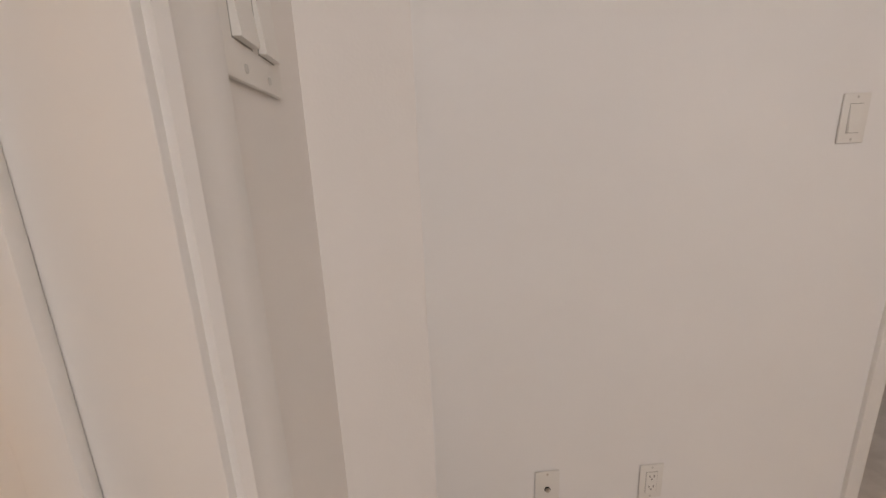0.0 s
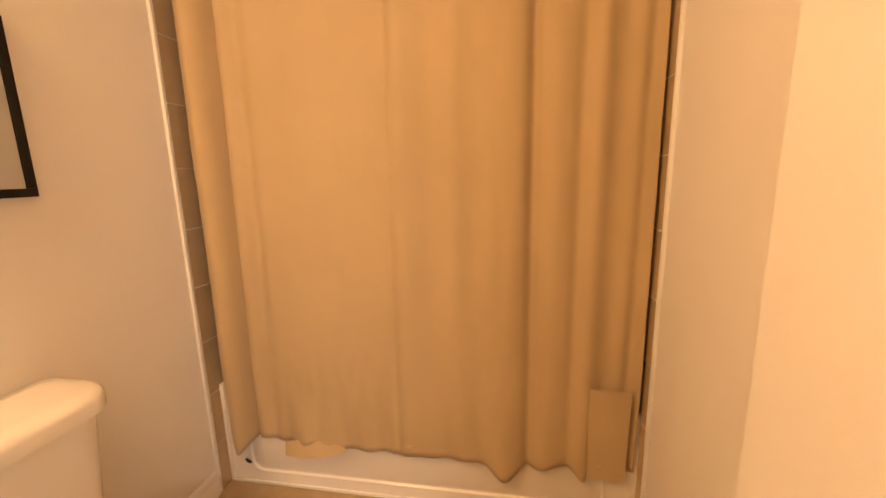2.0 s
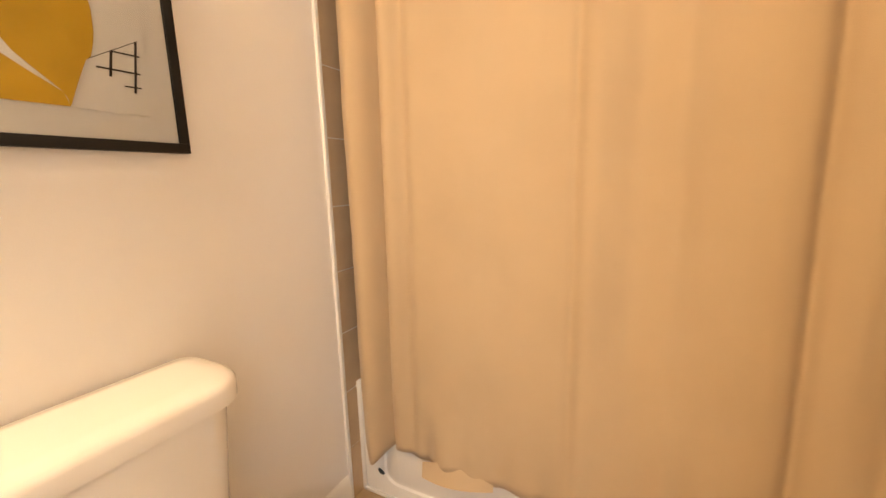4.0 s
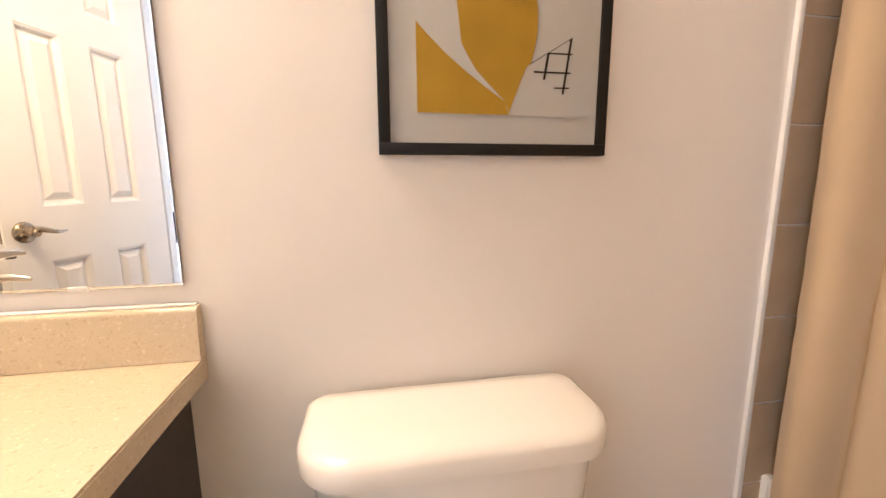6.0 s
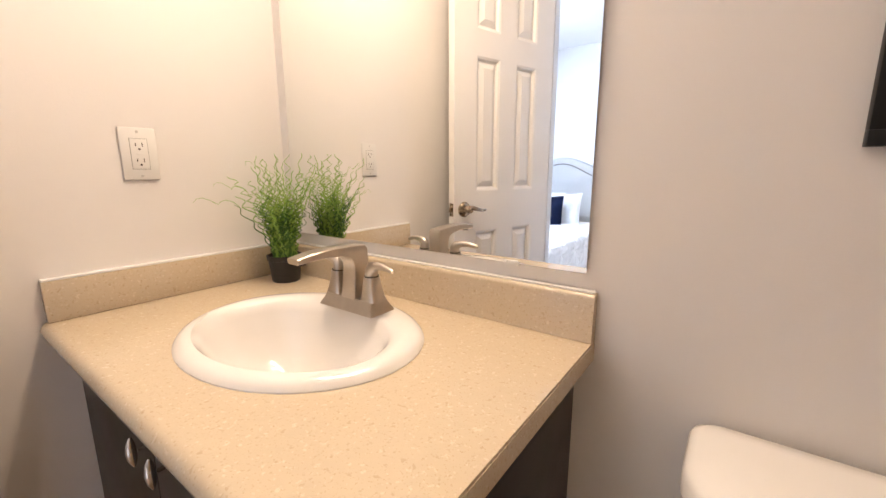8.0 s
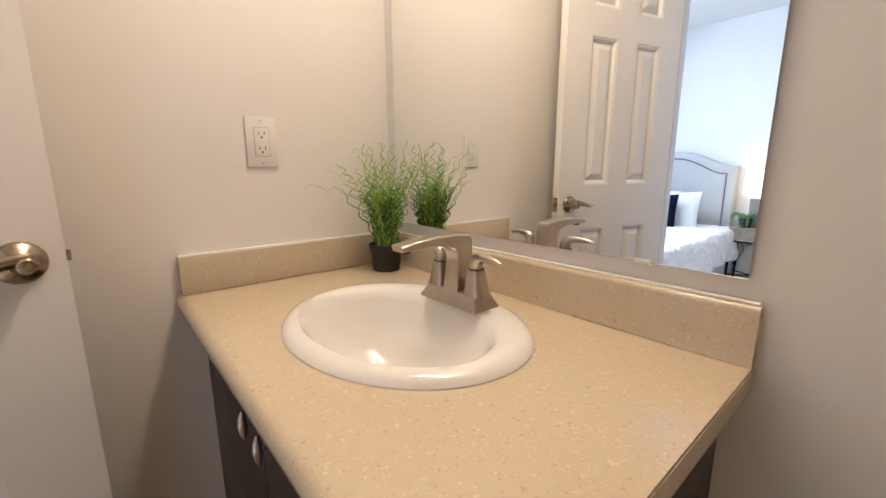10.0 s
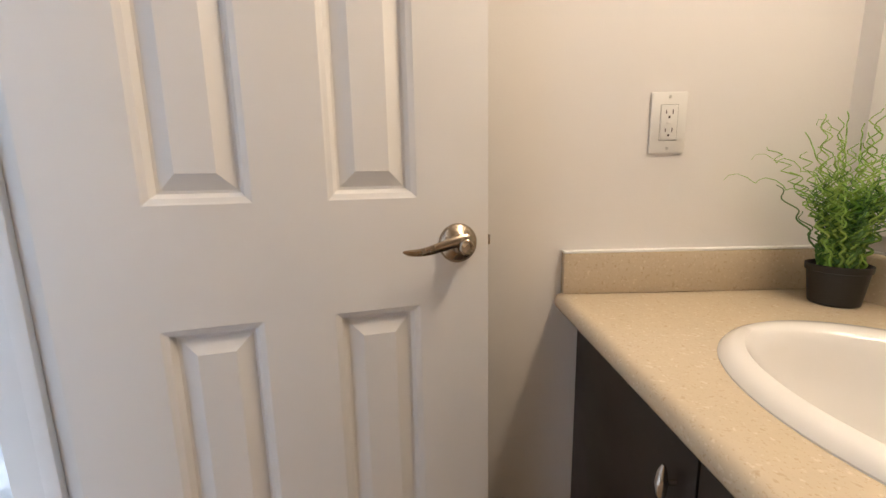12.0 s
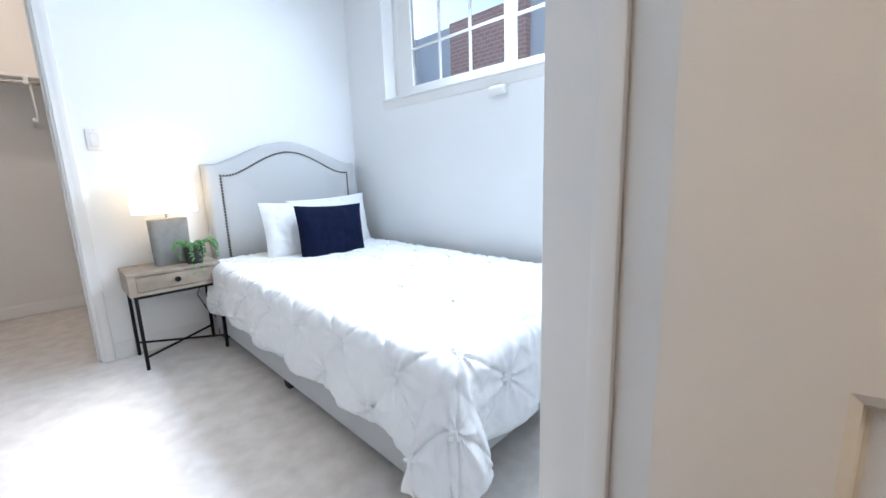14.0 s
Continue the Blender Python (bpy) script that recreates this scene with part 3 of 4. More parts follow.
ESPRESSO = mat("espresso_laminate", (0.024, 0.017, 0.014), 0.38, vary=0.12, scale=14, bump=0.05, bump_scale=200)
CHROME = mat("polished_pull_metal", (0.62, 0.60, 0.57), 0.16, metal=1.0, vary=0.04)
LAMINATE = mat("beige_speckled_laminate", (0.60, 0.505, 0.365), 0.12, vary=0.015, scale=60, spec=0.5)
n, l = LAMINATE.node_tree.nodes, LAMINATE.node_tree.links
co = n.new("ShaderNodeTexCoord")
base_link = n["Principled BSDF"].inputs["Base Color"].links[0].from_socket
cur = base_link
for scale, lo, hi, colour in ((150, 0.62, 0.70, (0.80, 0.72, 0.58)), (125, 0.63, 0.71, (0.40, 0.28, 0.16)), (300, 0.61, 0.69, (0.44, 0.31, 0.17))):
    t = n.new("ShaderNodeTexNoise")
    t.inputs["Scale"].default_value, t.inputs["Detail"].default_value = scale, 2.0
    mp = n.new("ShaderNodeMapping")
    mp.inputs["Location"].default_value = (scale * 0.37, 1.7, 0.2)
    mr = n.new("ShaderNodeMapRange")
    mr.inputs["From Min"].default_value, mr.inputs["From Max"].default_value = lo, hi
    mr.inputs["To Max"].default_value = 0.40
    mixn = n.new("ShaderNodeMix")
    mixn.data_type = "RGBA"
    mixn.inputs["B"].default_value = (*colour, 1)
    l.new(co.outputs["Object"], mp.inputs["Vector"])
    l.new(mp.outputs["Vector"], t.inputs["Vector"])
    l.new(t.outputs["Fac"], mr.inputs["Value"])
    l.new(mr.outputs["Result"], mixn.inputs["Factor"])
    l.new(cur, mixn.inputs["A"])
    cur = mixn.outputs["Result"]
l.new(cur, n["Principled BSDF"].inputs["Base Color"])
vanity()


def sink():
    s = thing("sink", "white porcelain oval drop-in sink", "sink", pose(-0.293, 0.719, 0.779))
    bm = bmesh.new()
    A, B = 0.247, 0.196
    lps = [ell(0, 0, 0.000, A, B, 72), ell(0, 0, 0.006, A + 0.001, B + 0.001, 72), ell(0, 0, 0.013, A - 0.004, B - 0.004, 72), ell(0, 0, 0.0185, A - 0.015, B - 0.015, 72), ell(0, -0.004, 0.0200, A - 0.030, B - 0.032, 72),
           ell(0, -0.018, 0.0185, 0.206, 0.152, 72, 2.1), ell(0, -0.020, 0.012, 0.197, 0.143, 72, 2.1), ell(0, -0.020, -0.006, 0.188, 0.134, 72, 2.1), ell(0, -0.018, -0.045, 0.170, 0.116, 72, 2.1), ell(0, -0.014, -0.085, 0.138, 0.090, 72, 2.1),
           ell(0, -0.010, -0.112, 0.105, 0.065, 72), ell(0, -0.008, -0.126, 0.055, 0.038, 72), ell(0, -0.008, -0.130, 0.022, 0.022, 72)]
    rings(bm, lps, cap_start=False)
    part("basin", bm, PORCELAIN, s)
    part("caulk_bead", rings(bmesh.new(), [ell(0, 0, z, A + r, B + r, 72) for r, z in ((-0.004, 0.0003), (0.0030, 0.0003), (0.0022, 0.0022), (0.0008, 0.0045), (-0.004, 0.0055))], cap_start=False, cap_end=False), PORCELAIN, s)
    part("drain_ring", rings(bmesh.new(), [ell(0, -0.008, z, r, r, 32) for r, z in ((0.024, -0.131), (0.024, -0.127), (0.019, -0.126), (0.017, -0.129))]), NICKEL, s)
    part("overflow_hole", rings(bmesh.new(), [[(0.010 * math.cos(a), 0.128 + y, -0.012 + 0.004 * math.sin(a)) for a in [i * math.pi / 8 for i in range(16)]] for y in (-0.012, 0.0)]), DARK, s)
    return s


sink()


def faucet():
    f = thing("faucet", "brushed nickel two-handle bathroom faucet on the sink rim", "faucet", pose(-0.284, 0.846, 0.7985))
    bm = bmesh.new()
    rings(bm, [[(sx * w, sy * d, z) for sx, sy in ((-1, -1), (1, -1), (1, 1), (-1, 1))] for w, d, z in ((0.079, 0.033, 0.0), (0.078, 0.032, 0.004), (0.071, 0.026, 0.016), (0.066, 0.022, 0.026))])
    bmesh.ops.bevel(bm, geom=list(bm.edges), offset=0.0012, segments=2, affect="EDGES")
    part("base", bm, NICKEL, f)
    # spout: a deep flat column that turns forward with a hard back corner
    lps = []
    for (oy, oz), (iy, iz), hw in (((0.025, 0.022), (-0.023, 0.022), 0.0205), ((0.023, 0.060), (-0.019, 0.056), 0.0190), ((0.023, 0.098), (-0.016, 0.084), 0.0180), ((0.023, 0.122), (-0.017, 0.098), 0.0178),
                                   ((0.017, 0.131), (-0.024, 0.108), 0.0176), ((-0.015, 0.1345), (-0.042, 0.1155), 0.0172), ((-0.060, 0.1355), (-0.072, 0.1190), 0.0168), ((-0.105, 0.1330), (-0.108, 0.1185), 0.0164), ((-0.142, 0.1275), (-0.140, 0.1165), 0.0158)):
        o, q = Vector((0, oy, oz)), Vector((0, iy, iz))
        d, c = 0.0025, Vector((1, 0, 0))
        e = (o - q).normalized() * d
        lps.append([o - c * (hw - d), o + c * (hw - d), o + c * hw - e, q + c * hw + e, q + c * (hw - d), q - c * (hw - d), q - c * hw + e, o - c * hw - e])
    part("spout", rings(bmesh.new(), lps), NICKEL, f)
    part("aerator", cyl(0, -0.124, 0.1125, 0.120, 0.0085, 20), DARKMETAL, f)
    for s in (-1, 1):
        bm = bmesh.new()
        cx = s * 0.052
        lps = []
        for w, d, z, sh in ((0.0235, 0.021, 0.024, 0), (0.0195, 0.0185, 0.036, 0.001), (0.0155, 0.0160, 0.055, 0.002), (0.0130, 0.0140, 0.072, 0.002)):
            lps.append([(cx - s * sh + w * math.copysign(abs(math.cos(t)) ** 0.5, math.cos(t)), d * math.copysign(abs(math.sin(t)) ** 0.5, math.sin(t)), z) for t in [2 * math.pi * k / 16 for k in range(16)]])
        rings(bm, lps)
        h = part("handle", bm, NICKEL, f)
        part("collar", rings(bmesh.new(), [ell(cx - s * 0.002, 0, z, r, r + 0.001, 20, 3) for r, z in ((0.0122, 0.072), (0.0122, 0.0745), (0.0132, 0.0750))]), DARKMETAL, h)
        bm = bmesh.new()
        pts = [(cx - s * 0.003, 0, 0.074), (cx - s * 0.003, 0, 0.084), (cx + s * 0.002, -0.001, 0.092), (cx + s * 0.014, -0.002, 0.0965), (cx + s * 0.034, -0.004, 0.0975), (cx + s * 0.054, -0.006, 0.0945), (cx + s * 0.062, -0.007, 0.0925)]
        tube(bm, pts, [0.0128, 0.0126, 0.0115, 0.0085, 0.0066, 0.0056, 0.0035], 14)
        part("lever", bm, NICKEL, h)
    return f


DARKMETAL = mat("dark_metal", (0.12, 0.11, 0.10), 0.4, metal=1.0, vary=0.05)
faucet()


def potted_grass():
    p = thing("potted_grass", "artificial curly green grass in a small black pot", "plant", pose(-0.642, 0.912, 0.7835))
    pr = [(0.034, 0.0), (0.036, 0.002), (0.0425, 0.056), (0.0425, 0.060), (0.0455, 0.061), (0.0462, 0.072), (0.0440, 0.073), (0.041, 0.066)]
    part("pot", rings(bmesh.new(), [ell(0, 0, z, r, r, 36) for r, z in pr], cap_end=False), POT, p)
    part("soil", rings(bmesh.new(), [ell(0, 0, z, r, r, 24) for r, z in ((0.0415, 0.060), (0.041, 0.066))]), SOIL, p)
    rnd = random.Random(5)
    greens = {}
    for i in range(165):
        a, r0 = rnd.uniform(0, 2 * math.pi), 0.030 * math.sqrt(rnd.random())
        bx, by = r0 * math.cos(a), r0 * math.sin(a)
        inner = i < 95
        ht = rnd.uniform(0.06, 0.175) if inner else 0.145 + 0.135 * rnd.random() ** 1.6
        lean = rnd.uniform(0.10, 0.66) if inner else rnd.uniform(0.08, 0.56)
        az = rnd.uniform(0, 2 * math.pi)
        if math.cos(az) < -0.55:
            lean *= 0.55
        if math.sin(az) > 0.6:
            lean *= 0.7
        ph, k = rnd.uniform(0, 6.3), rnd.uniform(40, 80)
        amp = rnd.uniform(0.004, 0.0085)
        pts, rad = [], []
        n = 46
        for j in range(n):
            u = j / (n - 1)
            w = amp * min(1, 0.2 + u * 1.6)
            pts.append((bx + math.cos(az) * lean * ht * u ** 1.5 + w * math.cos(ph + k * u * ht * 4.2), by + math.sin(az) * lean * ht * u ** 1.5 + w * math.sin(ph * 1.7 + k * u * ht * 4.0), 0.062 + ht * u))
            rad.append(0.0023 * (1 - 0.65 * u))
        tube(greens.setdefault("a" if inner else "b", bmesh.new()), pts, rad, 4)
    for (dx, dy, dz, n) in ((-0.03, -0.20, 0.165, 30), (-0.035, -0.15, 0.20, 26), (0.03, -0.10, 0.25, 26)):
        pts, rad = [], []
        for j in range(n):
            u = j / (n - 1)
            up = dz * (1 - (1 - u) ** 2.2)
            pts.append((dx * u ** 1.3 + 0.005 * math.sin(u * 30), dy * u ** 1.6 + 0.004 * math.sin(u * 37 + 1), 0.062 + up + 0.006 * math.sin(u * 33 + 2) * (0.4 + u)))
            rad.append(0.0014 * (1 - 0.7 * u))
        tube(greens["b"], pts, rad, 4)
    part("dense_grass", greens["a"], GRASS, p, "dark green curly strands")
    part("long_grass", greens["b"], GRASS2, p, "light green curly strands")


POT = mat("black_plastic_pot", (0.012, 0.012, 0.012), 0.45, vary=0.1, scale=30, bump=0.05)
SOIL = mat("dark_moss", (0.03, 0.025, 0.015), 0.95, vary=0.2, scale=80, bump=0.5)
GRASS = mat("dark_green_plastic", (0.035, 0.13, 0.018), 0.5, vary=0.25, scale=25, colour2=(0.11, 0.24, 0.035))
GRASS2 = mat("light_green_plastic", (0.18, 0.38, 0.04), 0.5, vary=0.2, scale=25, colour2=(0.36, 0.50, 0.10))
potted_grass()

# ---- mirror ----
MIRROR = bpy.data.materials.new("mirror_silver")
MIRROR.use_nodes = True
b = MIRROR.node_tree.nodes["Principled BSDF"]
b.inputs["Base Color"].default_value, b.inputs["Metallic"].default_value, b.inputs["Roughness"].default_value = (0.90, 0.91, 0.90, 1), 1.0, 0.0
mr = thing("wall_mirror", "large frameless wall mirror above the vanity", "mirror", pose(0, WY, 0))
part("backing", boxes((-0.705, 0.141, -0.005, -0.0005, 0.904, 1.86)), DARKMETAL, mr)
part("glass", boxes((-0.706, 0.142, -0.0075, -0.0045, 0.903, 1.861)), MIRROR, mr, smooth=False)
for x in (0.0,):
    part("clip", boxes((x - 0.013, x + 0.013, -0.0095, -0.001, 0.899, 0.908), bevel=0.001), PLASTIC, mr, "small plastic mirror clip")

vl = thing("vanity_light", "brushed nickel vanity light bar with frosted glass above the mirror", "wall lamp", pose(-0.24, WY, 2.12))
part("back_plate", boxes((-0.30, 0.30, -0.025, 0, -0.05, 0.05), bevel=0.006), NICKEL, vl)


# ---- picture ----
def picture():
    p = thing("framed_print", "black framed abstract print with mustard yellow shapes and white mat", "picture", pose(0.452, WY, 1.104) @ Matrix.Diagonal((0.965, 1, 0.965, 1)))
    W_, H_, D_, F = 0.405, 0.378, 0.022, 0.019
    for x0, x1, z0, z1 in ((0, W_, 0, F), (0, W_, H_ - F, H_), (0, F, F, H_ - F), (W_ - F, W_, F, H_ - F)):
        part("frame_bar", boxes((x0, x1, -D_, -0.001, z0, z1), bevel=0.001), BLACK, p)
    part("mat_board", boxes((F, W_ - F, -0.0165, -0.003, F, H_ - F)), MATBOARD, p)
    art = part("art_sheet", boxes((0.060, 0.345, -0.0177, -0.0165, 0.066, H_ - 0.055)), PAPER, p)

    def shape(name, pts, material, y):
        bm = bmesh.new()
        f = bm.faces.new([bm.verts.new((a, y, b)) for a, b in pts])
        ex = bmesh.ops.extrude_face_region(bm, geom=[f])["geom"]
        bmesh.ops.translate(bm, verts=[g for g in ex if isinstance(g, bmesh.types.BMVert)], vec=(0, -0.0005, 0))
        bmesh.ops.triangulate(bm, faces=[g for g in bm.faces if len(g.verts) > 4])
        part(name, bm, material, art)

    def px(u, v):
        return (0.064 + (u - 205) * 0.000404, 0.068 + (435 - v) * 0.000390)
    low = [(203, 75), (250, 125), (330, 200), (405, 260), (490, 322), (578, 380), (585, 402), (593, 437), (400, 437), (205, 435)]
    high = [(578, 380), (520, 325), (450, 255), (410, 190), (388, 150), (378, 60), (368, -20), (372, -110), (400, -190), (460, -240), (530, -250), (610, -225), (670, -150), (705, -60), (716, 20), (713, 110), (704, 160), (690, 215), (670, 235), (640, 310), (612, 385), (593, 437), (588, 405)]
    shape("yellow_wedge", [px(*q) for q in low], YELLOW, -0.0179)
    shape("yellow_leaf", [px(*q) for q in high], YELLOW, -0.0181)

    def stroke(a, b, w):
        a, b = Vector(px(*a)), Vector(px(*b))
        nn = Vector((-(b - a).y, (b - a).x)).normalized() * w
        shape("ink_line", [tuple(a + nn), tuple(b + nn), tuple(b - nn), tuple(a - nn)], INK, -0.0180)
    stroke((868, 108), (838, 342), 0.0019)
    stroke((766, 175), (750, 284), 0.0021)
    stroke((762, 174), (876, 173), 0.0013)
    stroke((702, 253), (870, 252), 0.0015)
    stroke((798, 317), (866, 316), 0.0013)
    stroke((668, 232), (876, 104), 0.0006)
    gl = part("glazing", boxes((F - 0.003, W_ - F + 0.003, -0.0208, -0.0196, F - 0.003, H_ - F + 0.003)), GLASS, p)
    gl.visible_shadow = False


MATBOARD = mat("white_mat_board", (0.74, 0.73, 0.71), 0.8, vary=0.01)
PAPER = mat("off_white_paper", (0.76, 0.75, 0.73), 0.85, vary=0.015, scale=40)
YELLOW = mat("mustard_ink", (0.62, 0.37, 0.028), 0.75, vary=0.07, scale=14)
INK = mat("dark_ink", (0.05, 0.04, 0.035), 0.8, vary=0.2, scale=200)
GLASS = bpy.data.materials.new("clear_glass")
GLASS.use_nodes = True
b = GLASS.node_tree.nodes["Principled BSDF"]
b.inputs["Transmission Weight"].default_value, b.inputs["Roughness"].default_value, b.inputs["IOR"].default_value = 1.0, 0.0, 1.1
picture()


# ---- toilet ----
def toilet():
    t = thing("toilet", "white porcelain toilet with a lidded tank against the wall", "toilet", pose(0.557, WY, 0) @ Matrix.Diagonal((0.962, 1, 1.024, 1)))

    def slab(z, w, yb, yf, bow, rb=0.03, rf=0.075):
        out = []
        for cx, cy, a0, r in ((w - rf, yf + rf, 270, rf), (w - rb, yb - rb, 0, rb), (-w + rb, yb - rb, 90, rb), (-w + rf, yf + rf, 180, rf)):
            for k in range(9):
                a = radians(a0 + 90 * k / 8)
                x, y = cx + r * math.cos(a), cy + r * math.sin(a)
                if y < yf + rf:
                    y -= bow * (1 - (x / w) ** 2) * (yf + rf - y) / rf
                out.append((x, y, z))
        return out
    part("tank_lid", rings(bmesh.new(), [slab(0.646, 0.243, -0.014, -0.198, 0.014), slab(0.648, 0.247, -0.012, -0.202, 0.014), slab(0.674, 0.247, -0.012, -0.202, 0.014), slab(0.682, 0.243, -0.014, -0.198, 0.014),
                                       slab(0.688, 0.234, -0.022, -0.189, 0.014), slab(0.691, 0.20, -0.05, -0.16, 0.01)]), PORCELAIN, t)
    part("tank", rings(bmesh.new(), [slab(0.33, 0.205, -0.018, -0.170, 0.010), slab(0.35, 0.212, -0.016, -0.176, 0.010), slab(0.646, 0.232, -0.014, -0.190, 0.012)]), PORCELAIN, t)
    lv = bmesh.new()
    tube(lv, [(-0.16, -0.190, 0.585), (-0.16, -0.212, 0.585), (-0.12, -0.216, 0.580), (-0.085, -0.214, 0.575)], [0.010, 0.008, 0.006, 0.007], 10)
    part("flush_lever", lv, NICKEL, t)

    def bowl(z, a, b, cy):
        return ell(0, cy, z, a, b, 40, 2.2)
    part("bowl", rings(bmesh.new(), [bowl(0.0, 0.115, 0.21, -0.34), bowl(0.02, 0.11, 0.205, -0.34), bowl(0.16, 0.10, 0.19, -0.33), bowl(0.26, 0.15, 0.225, -0.36), bowl(0.33, 0.178, 0.245, -0.38), bowl(0.355, 0.178, 0.245, -0.38)]), PORCELAIN, t)
    part("seat_cover", rings(bmesh.new(), [bowl(0.357, 0.180, 0.232, -0.39), bowl(0.362, 0.184, 0.236, -0.39), bowl(0.388, 0.182, 0.234, -0.39), bowl(0.395, 0.172, 0.224, -0.39)]), PLASTIC, t)


toilet()

# ---- bedroom window ----
def window():
    w = thing("window_1", "white vinyl slider window with grilles set high in the wall", "window", BED @ pose(WX - 0.17, 0, 0), kind="structure")
    d0, d1 = 0.005, 0.075
    for y0, y1, z0, z1 in ((W0, W1, WZ0, WZ0 + 0.04), (W0, W1, WZ1 - 0.04, WZ1), (W0, W0 + 0.05, WZ0 + 0.04, WZ1 - 0.04), (W1 - 0.05, W1, WZ0 + 0.04, WZ1 - 0.04)):
        part("window_frame", boxes((d0, d1, y0, y1, z0, z1), bevel=0.003), TRIM, w)
    ym = (W0 + W1) / 2
    for a, b, x in ((W0 + 0.05, ym + 0.03, 0.045), (ym - 0.03, W1 - 0.05, 0.015)):
        z0, z1 = WZ0 + 0.04, WZ1 - 0.04
        sash = part("sash", boxes((x, x + 0.028, a, b, z0, z0 + 0.035), (x, x + 0.028, a, b, z1 - 0.035, z1), (x, x + 0.028, a, a + 0.14 if a < ym - 0.2 else a + 0.05, z0 + 0.035, z1 - 0.035), (x, x + 0.028, b - 0.06, b, z0 + 0.035, z1 - 0.035)), TRIM, w)
        ga = a + (0.14 if a < ym - 0.2 else 0.05)
        gb = b - 0.06
        for k in (1, 2):
            yy = ga + (gb - ga) * k / 3
            part("grille_bar", boxes((x + 0.008, x + 0.020, yy - 0.008, yy + 0.008, z0 + 0.035, z1 - 0.035)), TRIM, sash)
        zz = z0 + 0.035 + 0.235
        part("grille_bar", boxes((x + 0.009, x + 0.021, ga, gb, zz - 0.008, zz + 0.008)), TRIM, sash)
        g = part("pane", boxes((x + 0.012, x + 0.016, ga, gb, z0 + 0.03, z1 - 0.03)), GLASS, sash)
        g.visible_shadow = False
    part("window_sill", boxes((0.076, 0.188, W0 - 0.02, W1 + 0.02, WZ0 - 0.014, WZ0 + 0.002), bevel=0.004), TRIM, w)
    part("apron_moulding", rings(bmesh.new(), [[(0.170 + a, y, WZ0 - 0.014 - b) for a, b in ((0, 0), (0.012, 0), (0.012, 0.018), (0.009, 0.024), (0.009, 0.040), (0.004, 0.052), (0, 0.052))] for y in (W0 - 0.02, W1 + 0.02)]), TRIM, w)


window()
sn = thing("wall_sensor", "small white plastic sensor box under the window", "sensor", BED @ pose(WX, -1.605, 1.400))
part("housing", boxes((0.0, 0.028, -0.055, 0.055, -0.026, 0.026), bevel=0.012, seg=3), PLASTIC, sn)

# ---- outside ----
BRICK = bpy.data.materials.new("red_brick_wall")
BRICK.use_nodes = True
n, l = BRICK.node_tree.nodes, BRICK.node_tree.links
bt = n.new("ShaderNodeTexBrick")
bt.inputs["Scale"].default_value = 4.0
bt.inputs["Color1"].default_value, bt.inputs["Color2"].default_value, bt.inputs["Mortar"].default_value = (0.62, 0.36, 0.30, 1), (0.68, 0.42, 0.35, 1), (0.75, 0.70, 0.66, 1)
co = n.new("ShaderNodeTexCoord")
mp = n.new("ShaderNodeMapping")
mp.inputs["Rotation"].default_value = (0, radians(90), radians(90))
l.new(co.outputs["Object"], mp.inputs["Vector"])
l.new(mp.outputs["Vector"], bt.inputs["Vector"])
l.new(bt.outputs["Color"], n["Principled BSDF"].inputs["Base Color"])
n["Principled BSDF"].inputs["Roughness"].default_value = 0.9
SIDING = mat("pale_grey_blue_siding", (0.80, 0.84, 0.88), 0.8, vary=0.04, scale=2)
# ground is out of view, made pale to bounce daylight onto the house
GROUND = mat("pale_bounce_ground", (0.50, 0.49, 0.46), 0.95, vary=0.2, scale=3)
solid("ground_outside", boxes((-40, -2.4, -40, 40, -0.4, -0.3)), GROUND, "unseen ground outside the window, pale to bounce light", "ground", m=BED)
nh = thing("neighbour_house", "neighbouring house with grey siding and red brick pier", "house", BED @ pose(-5.6, 0, -0.3))
part("wall", boxes((-0.3, 0, -14, 5, 0, 3.75)), SIDING, nh)
part("brick_pier", boxes((0.001, 0.12, -5.32, -3.79, 0, 3.75)), BRICK, nh)
part("window_frame", boxes((0.001, 0.05, -6.37, -6.28, 1.2, 3.75), (0.001, 0.05, -6.28, -5.46, 2.40, 2.47)), TRIM, nh)
dp = bmesh.new()
tube(dp, [(0.08, -6.00, 0.2), (0.08, -6.00, 2.6), (0.14, -6.12, 3.0), (0.14, -6.30, 3.3), (0.08, -6.36, 3.6), (0.08, -6.36, 3.75)], 0.045, 10)
part("downspout", dp, TRIM, nh)

# ---- bed ----
FABRIC = mat("light_grey_linen", (0.56, 0.56, 0.555), 0.9, vary=0.03, scale=220, bump=0.4, bump_scale=900, spec=0.15)
COTTON = mat("white_cotton", (0.82, 0.82, 0.82), 0.85, vary=0.01, scale=8, bump=0.15, bump_scale=500, spec=0.2, sheen=0.2)
NAVY = mat("navy_velvet", (0.003, 0.0065, 0.028), 0.8, vary=0.15, scale=6, bump=0.3, bump_scale=800, spec=0.12, sheen=0.02)
BLACKWOOD = mat("black_wood", (0.012, 0.010, 0.010), 0.5, vary=0.1, scale=20)
STUD = mat("antique_stud_metal", (0.16, 0.14, 0.12), 0.35, metal=1.0, vary=0.1, scale=60)
BL, BR, BH, BF = -0.772, -1.845, -2.95, -0.975      # bed's left, right, head and foot


